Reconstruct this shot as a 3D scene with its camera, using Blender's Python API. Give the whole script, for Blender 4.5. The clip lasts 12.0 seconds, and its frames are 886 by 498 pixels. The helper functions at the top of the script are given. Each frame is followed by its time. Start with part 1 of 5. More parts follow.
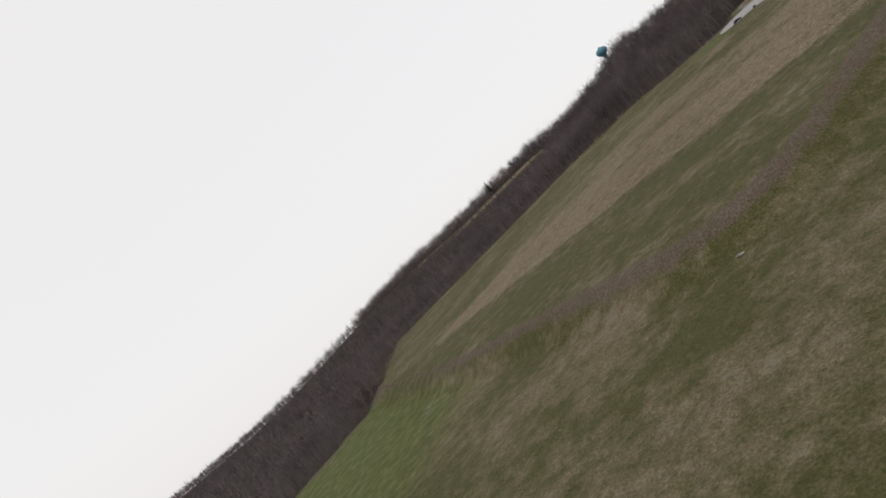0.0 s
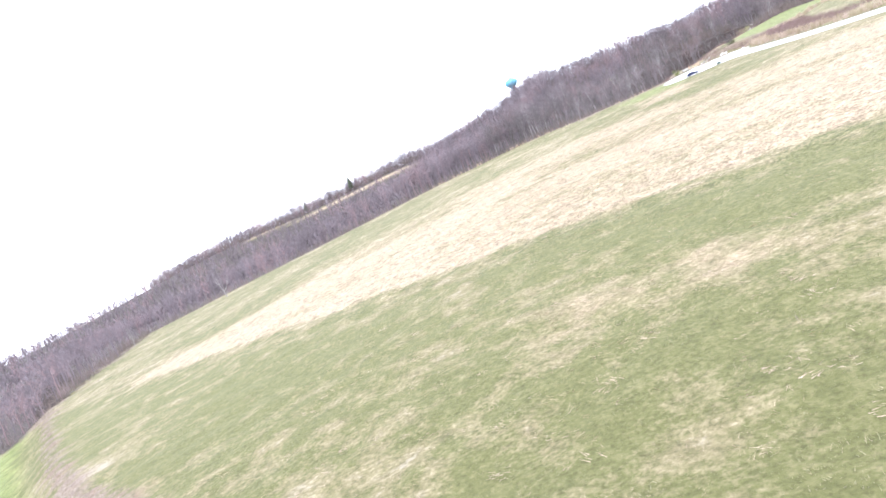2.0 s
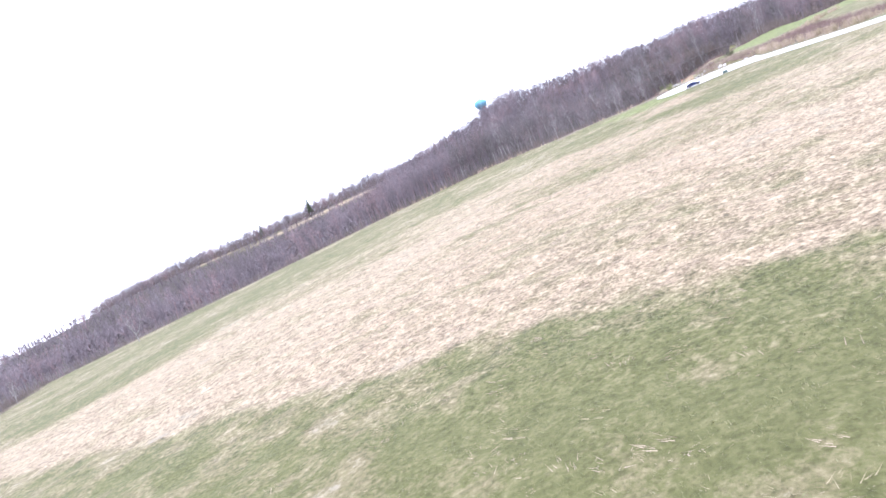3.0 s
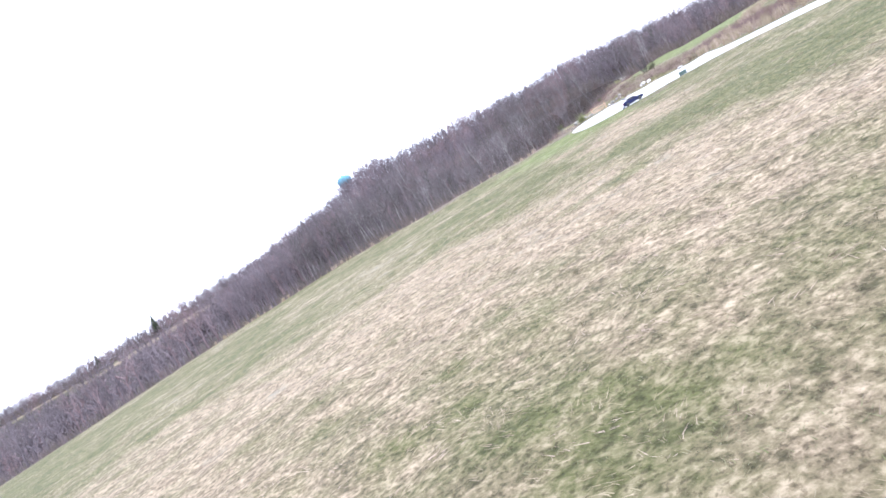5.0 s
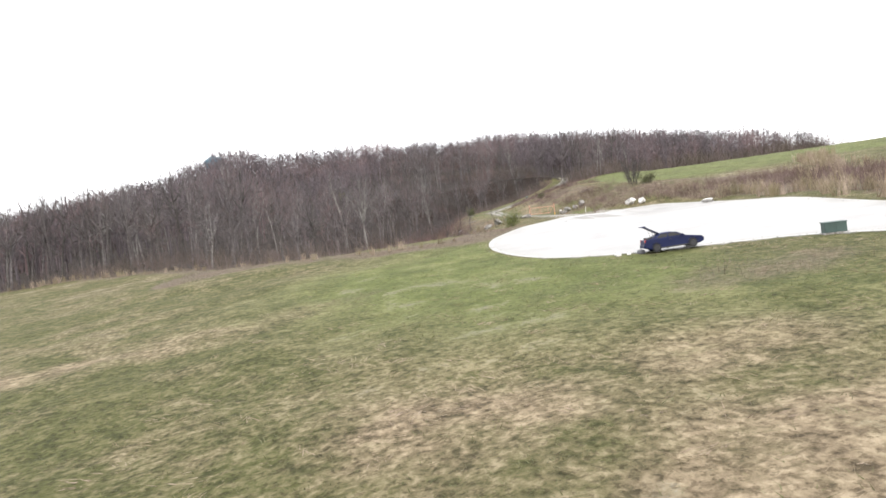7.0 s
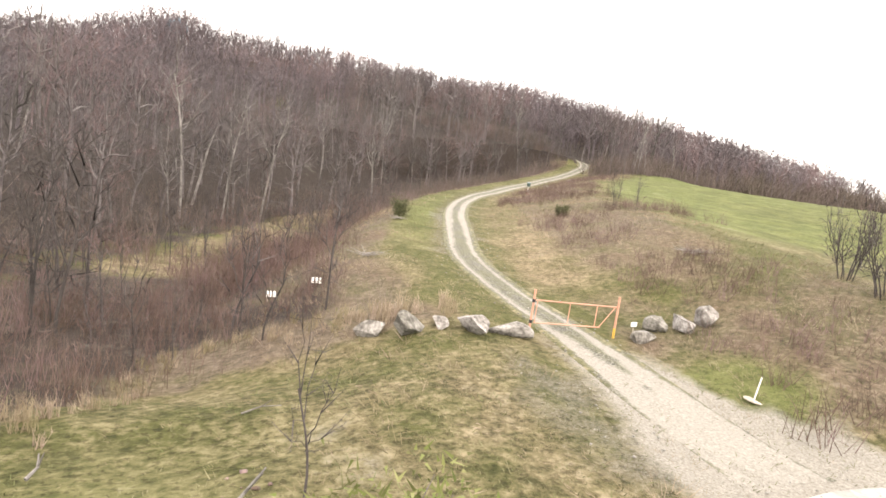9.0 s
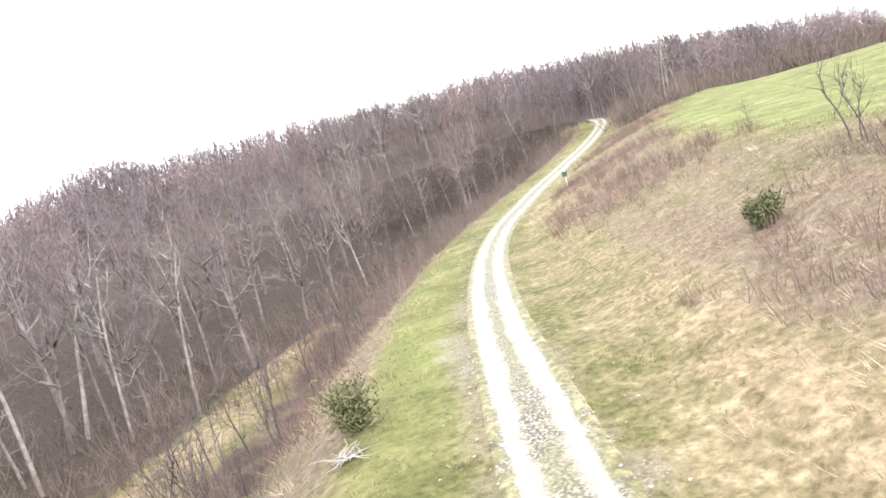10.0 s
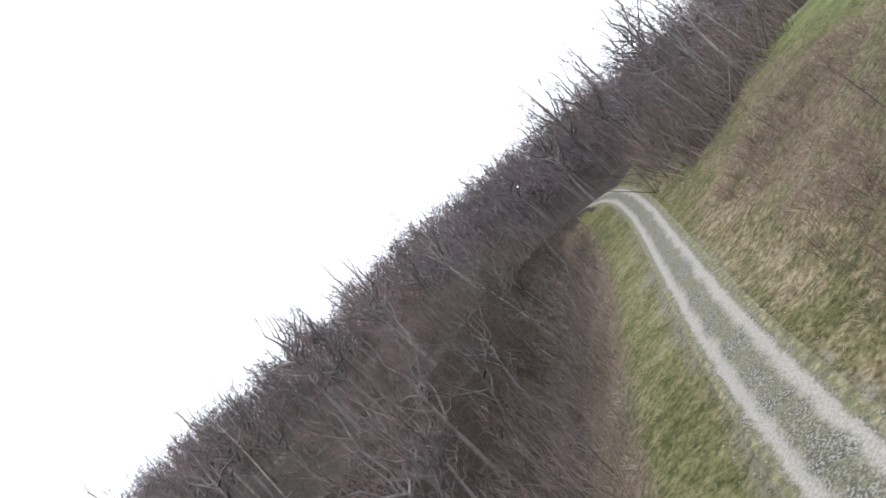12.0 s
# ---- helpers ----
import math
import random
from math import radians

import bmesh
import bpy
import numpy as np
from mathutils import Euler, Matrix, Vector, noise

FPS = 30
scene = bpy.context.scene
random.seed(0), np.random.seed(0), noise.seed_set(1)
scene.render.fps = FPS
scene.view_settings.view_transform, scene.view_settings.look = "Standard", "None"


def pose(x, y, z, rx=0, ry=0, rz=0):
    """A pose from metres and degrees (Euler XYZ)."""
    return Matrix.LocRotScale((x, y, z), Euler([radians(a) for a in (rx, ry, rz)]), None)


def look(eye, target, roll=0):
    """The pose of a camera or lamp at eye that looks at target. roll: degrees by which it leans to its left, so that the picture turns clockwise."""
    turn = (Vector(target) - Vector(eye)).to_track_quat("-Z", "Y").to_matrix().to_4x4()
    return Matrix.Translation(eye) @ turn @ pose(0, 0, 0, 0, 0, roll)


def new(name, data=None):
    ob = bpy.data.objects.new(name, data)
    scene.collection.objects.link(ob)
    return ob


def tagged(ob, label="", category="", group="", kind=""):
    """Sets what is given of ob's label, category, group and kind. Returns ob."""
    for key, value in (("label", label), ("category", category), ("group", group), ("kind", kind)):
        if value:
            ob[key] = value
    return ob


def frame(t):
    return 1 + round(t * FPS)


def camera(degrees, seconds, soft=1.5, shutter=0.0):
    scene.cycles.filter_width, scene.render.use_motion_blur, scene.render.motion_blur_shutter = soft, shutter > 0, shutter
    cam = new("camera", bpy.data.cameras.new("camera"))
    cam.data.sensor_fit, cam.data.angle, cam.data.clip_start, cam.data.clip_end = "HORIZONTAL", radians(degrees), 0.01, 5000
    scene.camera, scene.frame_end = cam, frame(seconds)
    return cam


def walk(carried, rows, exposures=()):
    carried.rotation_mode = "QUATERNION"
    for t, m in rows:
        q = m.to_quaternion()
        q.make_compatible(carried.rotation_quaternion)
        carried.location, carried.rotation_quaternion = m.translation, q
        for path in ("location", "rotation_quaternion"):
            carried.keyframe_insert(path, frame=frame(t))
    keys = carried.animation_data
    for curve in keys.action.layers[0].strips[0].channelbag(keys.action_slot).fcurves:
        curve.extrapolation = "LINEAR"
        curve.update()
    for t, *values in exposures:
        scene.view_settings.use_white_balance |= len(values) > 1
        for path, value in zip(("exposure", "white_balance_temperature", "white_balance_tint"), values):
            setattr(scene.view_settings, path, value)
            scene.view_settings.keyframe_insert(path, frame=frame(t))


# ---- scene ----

# ---------------------------------------------------------------- camera
cam = camera(68.0, 12.0, soft=1.6, shutter=0.016)
PATH = [
    (0, (-48.97, -326.47, -6.46), (-52.675, -317.190, -6.109), -40.0),
    (0.5, (-53.61, -308.42, -6.86), (-57.046, -299.056, -7.597), -32.7),
    (1, (-56.62, -289.42, -8.23), (-59.482, -279.973, -9.825), -25.6),
    (1.5, (-59.22, -270.44, -9.44), (-61.361, -260.708, -10.293), -20.7),
    (2, (-60.24, -252.42, -10.06), (-62.090, -242.619, -10.771), -21.7),
    (2.5, (-61.30, -234.56, -10.61), (-62.858, -224.698, -11.217), -21.3),
    (4.5, (-57.75, -162.00, -7.53), (-57.743, -152.013, -7.933), -26.5),
    (5, (-53.65, -143.28, -7.23), (-52.968, -133.301, -7.425), -28.5),
    (5.5, (-48.93, -125.28, -6.13), (-47.481, -115.381, -6.108), -22.2),
    (6, (-43.99, -108.70, -5.08), (-42.290, -98.849, -5.254), -14.9),
    (6.5, (-38.48, -92.94, -3.60), (-36.439, -83.150, -3.482), -15.5),
    (7, (-32.33, -78.24, -1.49), (-29.811, -68.566, -1.613), -6.8),
    (7.2, (-30.09, -72.38, -1.54), (-27.442, -62.743, -1.853), 4.0),
    (8.8, (-12.10, -27.31, 4.41), (-9.433, -17.722, 3.445), 6.2),
    (9, (-9.76, -21.03, 4.85), (-6.961, -11.480, 3.864), 8.7),
    (9.1, (-8.62, -17.94, 5.05), (-5.805, -8.383, 4.151), 11.7),
    (9.3, (-6.65, -11.94, 5.46), (-3.632, -2.445, 4.608), 15.2),
    (9.5, (-4.87, -5.88, 5.91), (-1.894, 3.628, 5.050), 14.7),
    (9.7, (-3.30, 0.00, 6.33), (-0.620, 9.595, 5.447), 6.4),
    (9.9, (-1.37, 6.31, 6.62), (0.988, 16.003, 5.984), -12.9),
    (10, (-0.14, 9.74, 6.73), (2.197, 19.444, 6.129), -16.3),
    (10.5, (4.31, 26.44, 6.76), (6.885, 36.089, 6.191), -16.1),
    (11, (9.84, 42.34, 7.86), (12.495, 51.969, 8.274), -24.1),
    (11.3, (14.17, 51.75, 9.15), (16.996, 61.301, 10.024), -28.8),
    (11.5, (17.02, 57.96, 9.99), (19.999, 67.436, 11.168), -33.6),
    (12, (25.13, 73.25, 13.06), (28.985, 82.350, 14.608), -46.7),
]
EXPOSURES = [(0.0, -0.1, 6800, 11), (0.4, 0.5, 7300, 10), (0.8, 2.1, 6900, 10), (1.2, 2.65, 6600, 10), (1.6, 2.77, 6200, 12), (2.7, 2.6, 5600, 20),
             (4.4, 2.3, 5650, 16), (5.0, 2.32, 5600, 17), (5.5, 1.87, 5850, 12), (6.0, 1.95, 6100, 12), (6.5, 2.14, 6300, 12), (6.9, 1.75, 6600, 10), (7.2, 1.62, 6700, 10), (8.8, 1.95, 7500, 13),
             (9.5, 2.45, 7250, 12), (10.0, 2.74, 6700, 12), (10.5, 3.08, 5980, 12), (11.0, 2.88, 5950, 10), (11.5, 2.32, 5850, 10), (12.0, 1.41, 6200, 10)]
walk(cam, [(t, look(eye, target, roll)) for t, eye, target, roll in PATH], EXPOSURES)

# ---------------------------------------------------------------- sky and light
world = bpy.data.worlds.new("overcast_sky")
scene.world = world
world.use_nodes = True
wn, wl = world.node_tree.nodes, world.node_tree.links
wn.clear()
sky = wn.new("ShaderNodeTexSky")
sky.sky_type, sky.sun_disc = "NISHITA", False
sky.sun_elevation, sky.sun_rotation = radians(48), radians(200)
sky.dust_density, sky.air_density = 4.0, 1.0
cloud = wn.new("ShaderNodeMix")
cloud.data_type = "RGBA"
cloud.inputs[0].default_value = 0.8
cloud.inputs[7].default_value = (10.8, 10.9, 11.2, 1)
back = wn.new("ShaderNodeBackground")
back.inputs[1].default_value = 0.1
wout = wn.new("ShaderNodeOutputWorld")
wl.new(sky.outputs[0], cloud.inputs[6])
wl.new(cloud.outputs[2], back.inputs[0])
wl.new(back.outputs[0], wout.inputs[0])
sun = new("sun", bpy.data.lights.new("sun", "SUN"))
sun.data.energy, sun.data.angle, sun.data.color = 0.6, radians(14), (1.0, 0.95, 0.88)
sun.matrix_world = look((0, 0, 60), (-12, 33, 22))


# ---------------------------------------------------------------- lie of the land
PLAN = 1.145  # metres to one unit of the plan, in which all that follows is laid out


def smooth(a, b, v):
    u = np.clip((np.asarray(v, float) - a) / (b - a), 0, 1)
    return u * u * (3 - 2 * u)


def along(x, y, line):
    """Distance to a polyline (left of it negative), and the length run along it, of the nearest point."""
    x, y = np.asarray(x, float), np.asarray(y, float)
    best, side, run, start = np.full(x.shape, 1e9), np.ones(x.shape), np.zeros(x.shape), 0.0
    for (ax, ay), (bx, by) in zip(line, line[1:]):
        dx, dy = bx - ax, by - ay
        size = math.hypot(dx, dy)
        u = np.clip(((x - ax) * dx + (y - ay) * dy) / size**2, 0, 1)
        far = np.hypot(x - ax - u * dx, y - ay - u * dy)
        near = far < best - 1e-9
        cross = (x - ax) * dy - (y - ay) * dx
        best, run = np.where(near, far, best), np.where(near, start + u * size, run)
        side = np.where(near, np.where(cross >= 0, 1.0, -1.0), side)
        start += size
    return best * side, run


def rounded(line, times=2):
    """Chaikin's corner cutting, ends kept."""
    for _ in range(times):
        out = [line[0]]
        for (ax, ay), (bx, by) in zip(line, line[1:]):
            out += [(ax * 0.75 + bx * 0.25, ay * 0.75 + by * 0.25), (ax * 0.25 + bx * 0.75, ay * 0.25 + by * 0.75)]
        line = out + [line[-1]]
    return line


TRACK = rounded([(2.4, -13), (1.3, -7), (1.6, -1), (1.1, 5), (1.2, 11), (2.9, 18), (6.35, 31.1), (12.0, 46.8), (19.15, 60.65), (30.8, 78.1), (42.7, 93.0),
                 (54.0, 106.7), (61.6, 117.6), (63.0, 122.2), (60.0, 124.8), (52, 127), (35, 130)], 1)
TRACK_RUN, TRACK_Z = (0, 13, 36, 62, 80, 103, 122, 145, 150, 154, 163, 181), (-0.6, 0.1, 1.8, 2.9, 4.0, 6.2, 8.6, 12.2, 13.2, 14.2, 15.2, 16.5)
HOLLOW_Z = (-1.2, -2.4, -3.0, -2.8, -0.4, 2.4, 5.4, 9.5, 11.5, 12.5, 14.0, 16.0)
WOOD_EDGE = [(-9, -14), (-14, -19), (-24, -12), (-40, 16), (-57, 42), (-100, 42), (-150, 12), (-200, -14), (-161, -106), (-176, -130), (-300, -330)]
BANK = rounded([(-161, -106), (-142, -128), (-98, -174), (-80, -187), (-58, -206), (-48, -214), (-38, -212), (-25, -198), (0, -166), (45, -130)], 1)


def lie(x, y):
    """Height of the ground."""
    x, y = np.asarray(x, float), np.asarray(y, float)
    px = np.where(x < -260, -260 + 0.25 * (x + 260), x)
    px, py = np.clip(px, -600, 400), np.clip(y, -420, 320)
    z = 0.9 + 0.06 * px + 0.065 * py + 0.013 * np.minimum(px, 0) + 0.010 * np.minimum(py, 0)
    cap = 10.3 + 0.004 * (px + py)
    over = smooth(10, 60, x - 0.35 * (y - 60))
    z = np.where(z > cap - 3, z * (1 - over) + over * (cap - 3 + 3 * np.tanh((z - cap + 3) / 3)), z)
    z += 8.0 * np.exp(-((x - 8) / 78) ** 2 - ((y - 155) / 48) ** 2) + 4.5 * np.exp(-((x - 150) / 90) ** 2 - ((y - 185) / 38) ** 2)
    z += 23 * smooth(-50, -170, x) * (1 - smooth(-320, -640, x)) * np.exp(-((y - 370) / 95) ** 2)
    # the wooded ridge behind the hillside
    back = np.interp(x, (-130, -104, -76, -60, -42, 3, 50, 88, 111, 134, 180, 260), (13, 17, 21, 24.5, 30, 32, 30, 28, 27, 26, 23.5, 18))
    z += np.maximum(back - z, 0) * smooth(145, 205, y) * smooth(330, 235, y) * smooth(-170, -110, x) * smooth(330, 230, x)
    z -= 6 * smooth(-80, -160, x) * np.exp(-((y - 150) / 70) ** 2)
    z -= 1.3 * np.exp(-((x - 9) / 12) ** 2 - ((y + 14) / 13) ** 2) + 0.5 * np.exp(-((x + 2) / 14) ** 2 - ((y + 38) / 14) ** 2)
    z += 26 * smooth(650, 1500, np.hypot(x, y)) * (0.6 + 0.4 * np.sin(np.arctan2(x, y) * 9 + 1))
    d, _ = along(x, y, BANK)
    z -= 3.0 * smooth(0.5, 6.5, d) * smooth(260, 120, np.abs(d))
    # the cart track on its shelf, the hollow on its left and the bank on its right
    d, run = along(x, y, TRACK)
    mid, low = np.interp(run, TRACK_RUN, TRACK_Z), np.interp(run, TRACK_RUN, HOLLOW_Z)
    right = mid + (0.30 * np.clip(d - 2.6, 0, 9) + 0.12 * np.clip(d - 11.6, 0, 30)) * np.interp(run, (95, 140), (1.0, 0.4))
    drop = smooth(-3.0, -12.5, d)
    left = mid * (1 - drop) + low * drop + 0.06 * np.clip(-d - 22, 0, 40)
    near = np.where(d > 0, right, left)
    hold = np.where(d > 0, smooth(26, 9, d), smooth(-48, -24, d)) * smooth(-1, 13, run) * smooth(180, 160, run)
    hold = np.maximum(hold, smooth(5.0, 2.4, np.abs(d)) * (run > 0.01) * (run < 180))
    z = z * (1 - hold) + near * hold
    return z


def rough(x, y, seed=0.0):
    """Small unevenness of the turf."""
    x, y = np.asarray(x, float), np.asarray(y, float)
    return (np.sin(x * 0.71 + 1.3 * np.sin(y * 0.37 + seed)) * np.sin(y * 0.63 + 1.1 * np.sin(x * 0.41)) * 0.09
            + np.sin(x * 2.1 + 2 * np.sin(y * 1.3)) * np.sin(y * 2.4 + seed) * 0.03)


def ground_z(x, y):
    d, _ = along(x, y, TRACK)
    return lie(x, y) + rough(x, y) * smooth(2.0, 5.0, np.abs(d)) * smooth(1.0, 4.0, lot_distance(x, y)) - 0.6 * smooth(-0.3, -1.6, lot_distance(x, y))


LOT = rounded([(-7.1, -14.7), (-4.7, -12.5), (-2.3, -10.8), (0.5, -9.7), (3.5, -8.8), (8, -8.9), (11.8, -10.2), (12.9, -15.5), (11.0, -24), (7.8, -32), (5.0, -41),
               (3.2, -52), (2.5, -70), (4.5, -95), (12, -135), (24, -190), (19, -192), (7, -137), (-0.2, -96), (-2.2, -70), (-2.2, -56), (-2.4, -48.5), (-3.7, -43.4),
               (-6.0, -41.2), (-9.5, -39.2), (-12.4, -37), (-14, -34.5), (-14.5, -31), (-14.2, -26.5), (-12.4, -21.5), (-10.2, -18.6)], 2)


def lot_distance(x, y):
    """Distance outside the outline of the paved lot; negative inside."""
    x, y = np.asarray(x, float), np.asarray(y, float)
    far = np.abs(along(x, y, LOT + [LOT[0]])[0])
    inside = np.zeros(x.shape, bool)
    for (ax, ay), (bx, by) in zip(LOT, LOT[1:] + LOT[:1]):
        if ay != by:
            inside ^= ((ay > y) != (by > y)) & (x < (bx - ax) * (y - ay) / (by - ay) + ax)
    return np.where(inside, -far, far)


# ---------------------------------------------------------------- materials
def nodes_of(name):
    m = bpy.data.materials.new(name)
    m.use_nodes = True
    nt = m.node_tree
    return m, nt, nt.nodes["Principled BSDF"]


def add(nt, kind, **sets):
    n = nt.nodes.new(kind)
    for key, value in sets.items():
        if key in ("scale", "detail", "rough"):
            n.inputs[{"scale": "Scale", "detail": "Detail", "rough": "Roughness"}[key]].default_value = value
    return n


def noise_at(nt, coords, scale, detail=4.0, twist=0.0, rough=0.5):
    n = add(nt, "ShaderNodeTexNoise", scale=scale, detail=detail)
    n.inputs["Distortion"].default_value, n.inputs["Roughness"].default_value = twist, rough
    nt.links.new(coords, n.inputs["Vector"])
    return n.outputs["Fac"]


def ramp(nt, fac, stops):
    r = nt.nodes.new("ShaderNodeValToRGB")
    while len(r.color_ramp.elements) < len(stops):
        r.color_ramp.elements.new(0.5)
    for e, (at, c) in zip(r.color_ramp.elements, stops):
        e.position, e.color = at, (*c, 1)
    nt.links.new(fac, r.inputs[0])
    return r.outputs[0]


def blend(nt, fac, a, b, kind="MIX"):
    n = nt.nodes.new("ShaderNodeMix")
    n.data_type, n.blend_type = "RGBA", kind
    for slot, v in ((0, fac), (6, a), (7, b)):
        if isinstance(v, bpy.types.NodeSocket):
            nt.links.new(v, n.inputs[slot])
        else:
            n.inputs[slot].default_value = (*v, 1) if slot else v
    return n.outputs[2]


def sums(nt, op, a, b, clamp=False):
    n = nt.nodes.new("ShaderNodeMath")
    n.operation, n.use_clamp = op, clamp
    for slot, v in ((0, a), (1, b)):
        if isinstance(v, bpy.types.NodeSocket):
            nt.links.new(v, n.inputs[slot])
        else:
            n.inputs[slot].default_value = v
    return n.outputs[0]


def relief(nt, bsdf, height, strength=0.4, distance=0.03):
    b = nt.nodes.new("ShaderNodeBump")
    b.inputs["Strength"].default_value, b.inputs["Distance"].default_value = strength, distance
    nt.links.new(height, b.inputs["Height"])
    nt.links.new(b.outputs[0], bsdf.inputs["Normal"])


def noisy(name, stops, scale=2.0, fine=18.0, roughness=0.9, metal=0.0, bump=0.3, depth=0.02, vary=0.0, island=False, tint=None, accent=None):
    """A surface with colour drifting over stops at one scale and grain at a finer one; vary: how far objects (or islands) differ."""
    m, nt, bsdf = nodes_of(name)
    co = nt.nodes.new("ShaderNodeTexCoord").outputs["Object"]
    broad, grain = noise_at(nt, co, scale), noise_at(nt, co, fine, 6)
    c = ramp(nt, sums(nt, "ADD", sums(nt, "MULTIPLY", broad, 0.65), sums(nt, "MULTIPLY", grain, 0.35)), stops)
    if vary:
        if island:
            rnd = nt.nodes.new("ShaderNodeNewGeometry").outputs["Random Per Island"]
        elif tint:
            a = nt.nodes.new("ShaderNodeAttribute")
            a.attribute_name = tint
            rnd = a.outputs["Fac"]
        else:
            rnd = nt.nodes.new("ShaderNodeObjectInfo").outputs["Random"]
        hsv = nt.nodes.new("ShaderNodeHueSaturation")
        nt.links.new(sums(nt, "ADD", sums(nt, "MULTIPLY", rnd, -0.09 * vary), 0.5 + 0.035 * vary), hsv.inputs["Hue"])
        nt.links.new(sums(nt, "ADD", sums(nt, "MULTIPLY", rnd, 0.9 * vary), 1 - 0.45 * vary), hsv.inputs["Value"])
        nt.links.new(sums(nt, "ADD", sums(nt, "MULTIPLY", rnd, -0.6 * vary), 1 + 0.3 * vary), hsv.inputs["Saturation"])
        nt.links.new(c, hsv.inputs["Color"])
        c = hsv.outputs[0]
        if accent:
            c = blend(nt, sums(nt, "MULTIPLY", sums(nt, "DIVIDE", sums(nt, "SUBTRACT", rnd, 0.58), 0.22, True), 0.55), c, accent)
    nt.links.new(c, bsdf.inputs["Base Color"])
    bsdf.inputs["Roughness"].default_value, bsdf.inputs["Metallic"].default_value = roughness, metal
    if bump:
        relief(nt, bsdf, grain, bump, depth)
    return m


def ground_material():
    """Turf: living grass, straw, dead weeds and lush patches, by the regions stored on the mesh, broken up at four scales."""
    m, nt, bsdf = nodes_of("turf")
    co = nt.nodes.new("ShaderNodeTexCoord").outputs["Object"]
    n1, n2, mat, n3, n4 = (noise_at(nt, co, s, d, w, r) for s, d, w, r in ((0.055, 3, 0, 0.5), (0.4, 6, 0, 0.6), (1.15, 6, 0.3, 0.62), (3.9, 7, 0.25, 0.66), (17.0, 6, 0.2, 0.7)))
    plainer = nt.nodes.new("ShaderNodeAttribute")
    plainer.attribute_name = "mown"
    calm = sums(nt, "SUBTRACT", 1.0, sums(nt, "MULTIPLY", plainer.outputs["Fac"], 0.5))
    clump = sums(nt, "ADD", sums(nt, "MULTIPLY", mat, 0.38), sums(nt, "MULTIPLY", n3, 0.62))
    clump = sums(nt, "ADD", 0.5, sums(nt, "MULTIPLY", sums(nt, "SUBTRACT", clump, 0.5), calm))

    def region(name):
        a = nt.nodes.new("ShaderNodeAttribute")
        a.attribute_name = name
        return a.outputs["Fac"]

    mixn = sums(nt, "ADD", sums(nt, "ADD", sums(nt, "MULTIPLY", n1, 0.40), sums(nt, "MULTIPLY", n2, 0.48)), sums(nt, "ADD", sums(nt, "MULTIPLY", n3, 0.18), sums(nt, "MULTIPLY", n4, 0.09)))
    green = ramp(nt, clump, ((0.39, (0.034, 0.038, 0.012)), (0.5, (0.071, 0.073, 0.026)), (0.61, (0.130, 0.121, 0.060))))
    straw = ramp(nt, clump, ((0.39, (0.070, 0.055, 0.033)), (0.46, (0.146, 0.114, 0.074)), (0.53, (0.216, 0.172, 0.114)), (0.61, (0.315, 0.260, 0.178))))
    weeds = ramp(nt, n3, ((0.25, (0.052, 0.041, 0.031)), (0.5, (0.11, 0.088, 0.066)), (0.75, (0.21, 0.172, 0.130))))
    russet = ramp(nt, n3, ((0.25, (0.047, 0.033, 0.024)), (0.5, (0.106, 0.078, 0.056)), (0.75, (0.19, 0.150, 0.110))))
    weeds = blend(nt, sums(nt, "DIVIDE", sums(nt, "SUBTRACT", n2, 0.5), 0.12, True), weeds, russet)
    lush = ramp(nt, sums(nt, "ADD", sums(nt, "MULTIPLY", n2, 0.5), sums(nt, "MULTIPLY", clump, 0.5)), ((0.36, (0.048, 0.062, 0.016)), (0.5, (0.089, 0.106, 0.033)), (0.62, (0.150, 0.154, 0.064))))
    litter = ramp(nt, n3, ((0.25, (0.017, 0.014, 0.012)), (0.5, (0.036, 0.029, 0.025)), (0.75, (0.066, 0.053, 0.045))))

    def edge(fac, soft=0.25):
        low = sums(nt, "SUBTRACT", sums(nt, "ADD", fac, sums(nt, "MULTIPLY", sums(nt, "SUBTRACT", mixn, 0.575), 2.4)), 0.5 - soft)
        return sums(nt, "DIVIDE", low, 2 * soft, True)

    c = blend(nt, edge(region("straw"), 0.24), green, straw)
    c = blend(nt, edge(region("lush"), 0.3), c, lush)
    c = blend(nt, edge(region("weeds")), c, weeds)
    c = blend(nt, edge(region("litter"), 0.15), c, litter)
    grit = ramp(nt, n4, ((0.36, (0.055, 0.052, 0.040)), (0.5, (0.108, 0.102, 0.084)), (0.64, (0.21, 0.203, 0.182))))
    c = blend(nt, edge(region("grit"), 0.22), c, grit)
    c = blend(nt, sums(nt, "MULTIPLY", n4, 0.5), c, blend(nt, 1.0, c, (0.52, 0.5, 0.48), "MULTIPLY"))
    # dark flecks painted in for the small shade between clumps of turf
    shade_fleck = noise_at(nt, co, 6.5, 4, 0.2, 0.6)
    c = blend(nt, sums(nt, "MULTIPLY", sums(nt, "DIVIDE", sums(nt, "SUBTRACT", 0.46, shade_fleck), 0.07, True), sums(nt, "MULTIPLY", calm, 0.7)), c, blend(nt, 1.0, c, (0.42, 0.40, 0.36), "MULTIPLY"))
    dirt = ramp(nt, n4, ((0.34, (0.125, 0.115, 0.098)), (0.5, (0.205, 0.193, 0.170)), (0.66, (0.275, 0.263, 0.238))))
    c = blend(nt, edge(region("dirt"), 0.3), c, dirt)
    nt.links.new(c, bsdf.inputs["Base Color"])
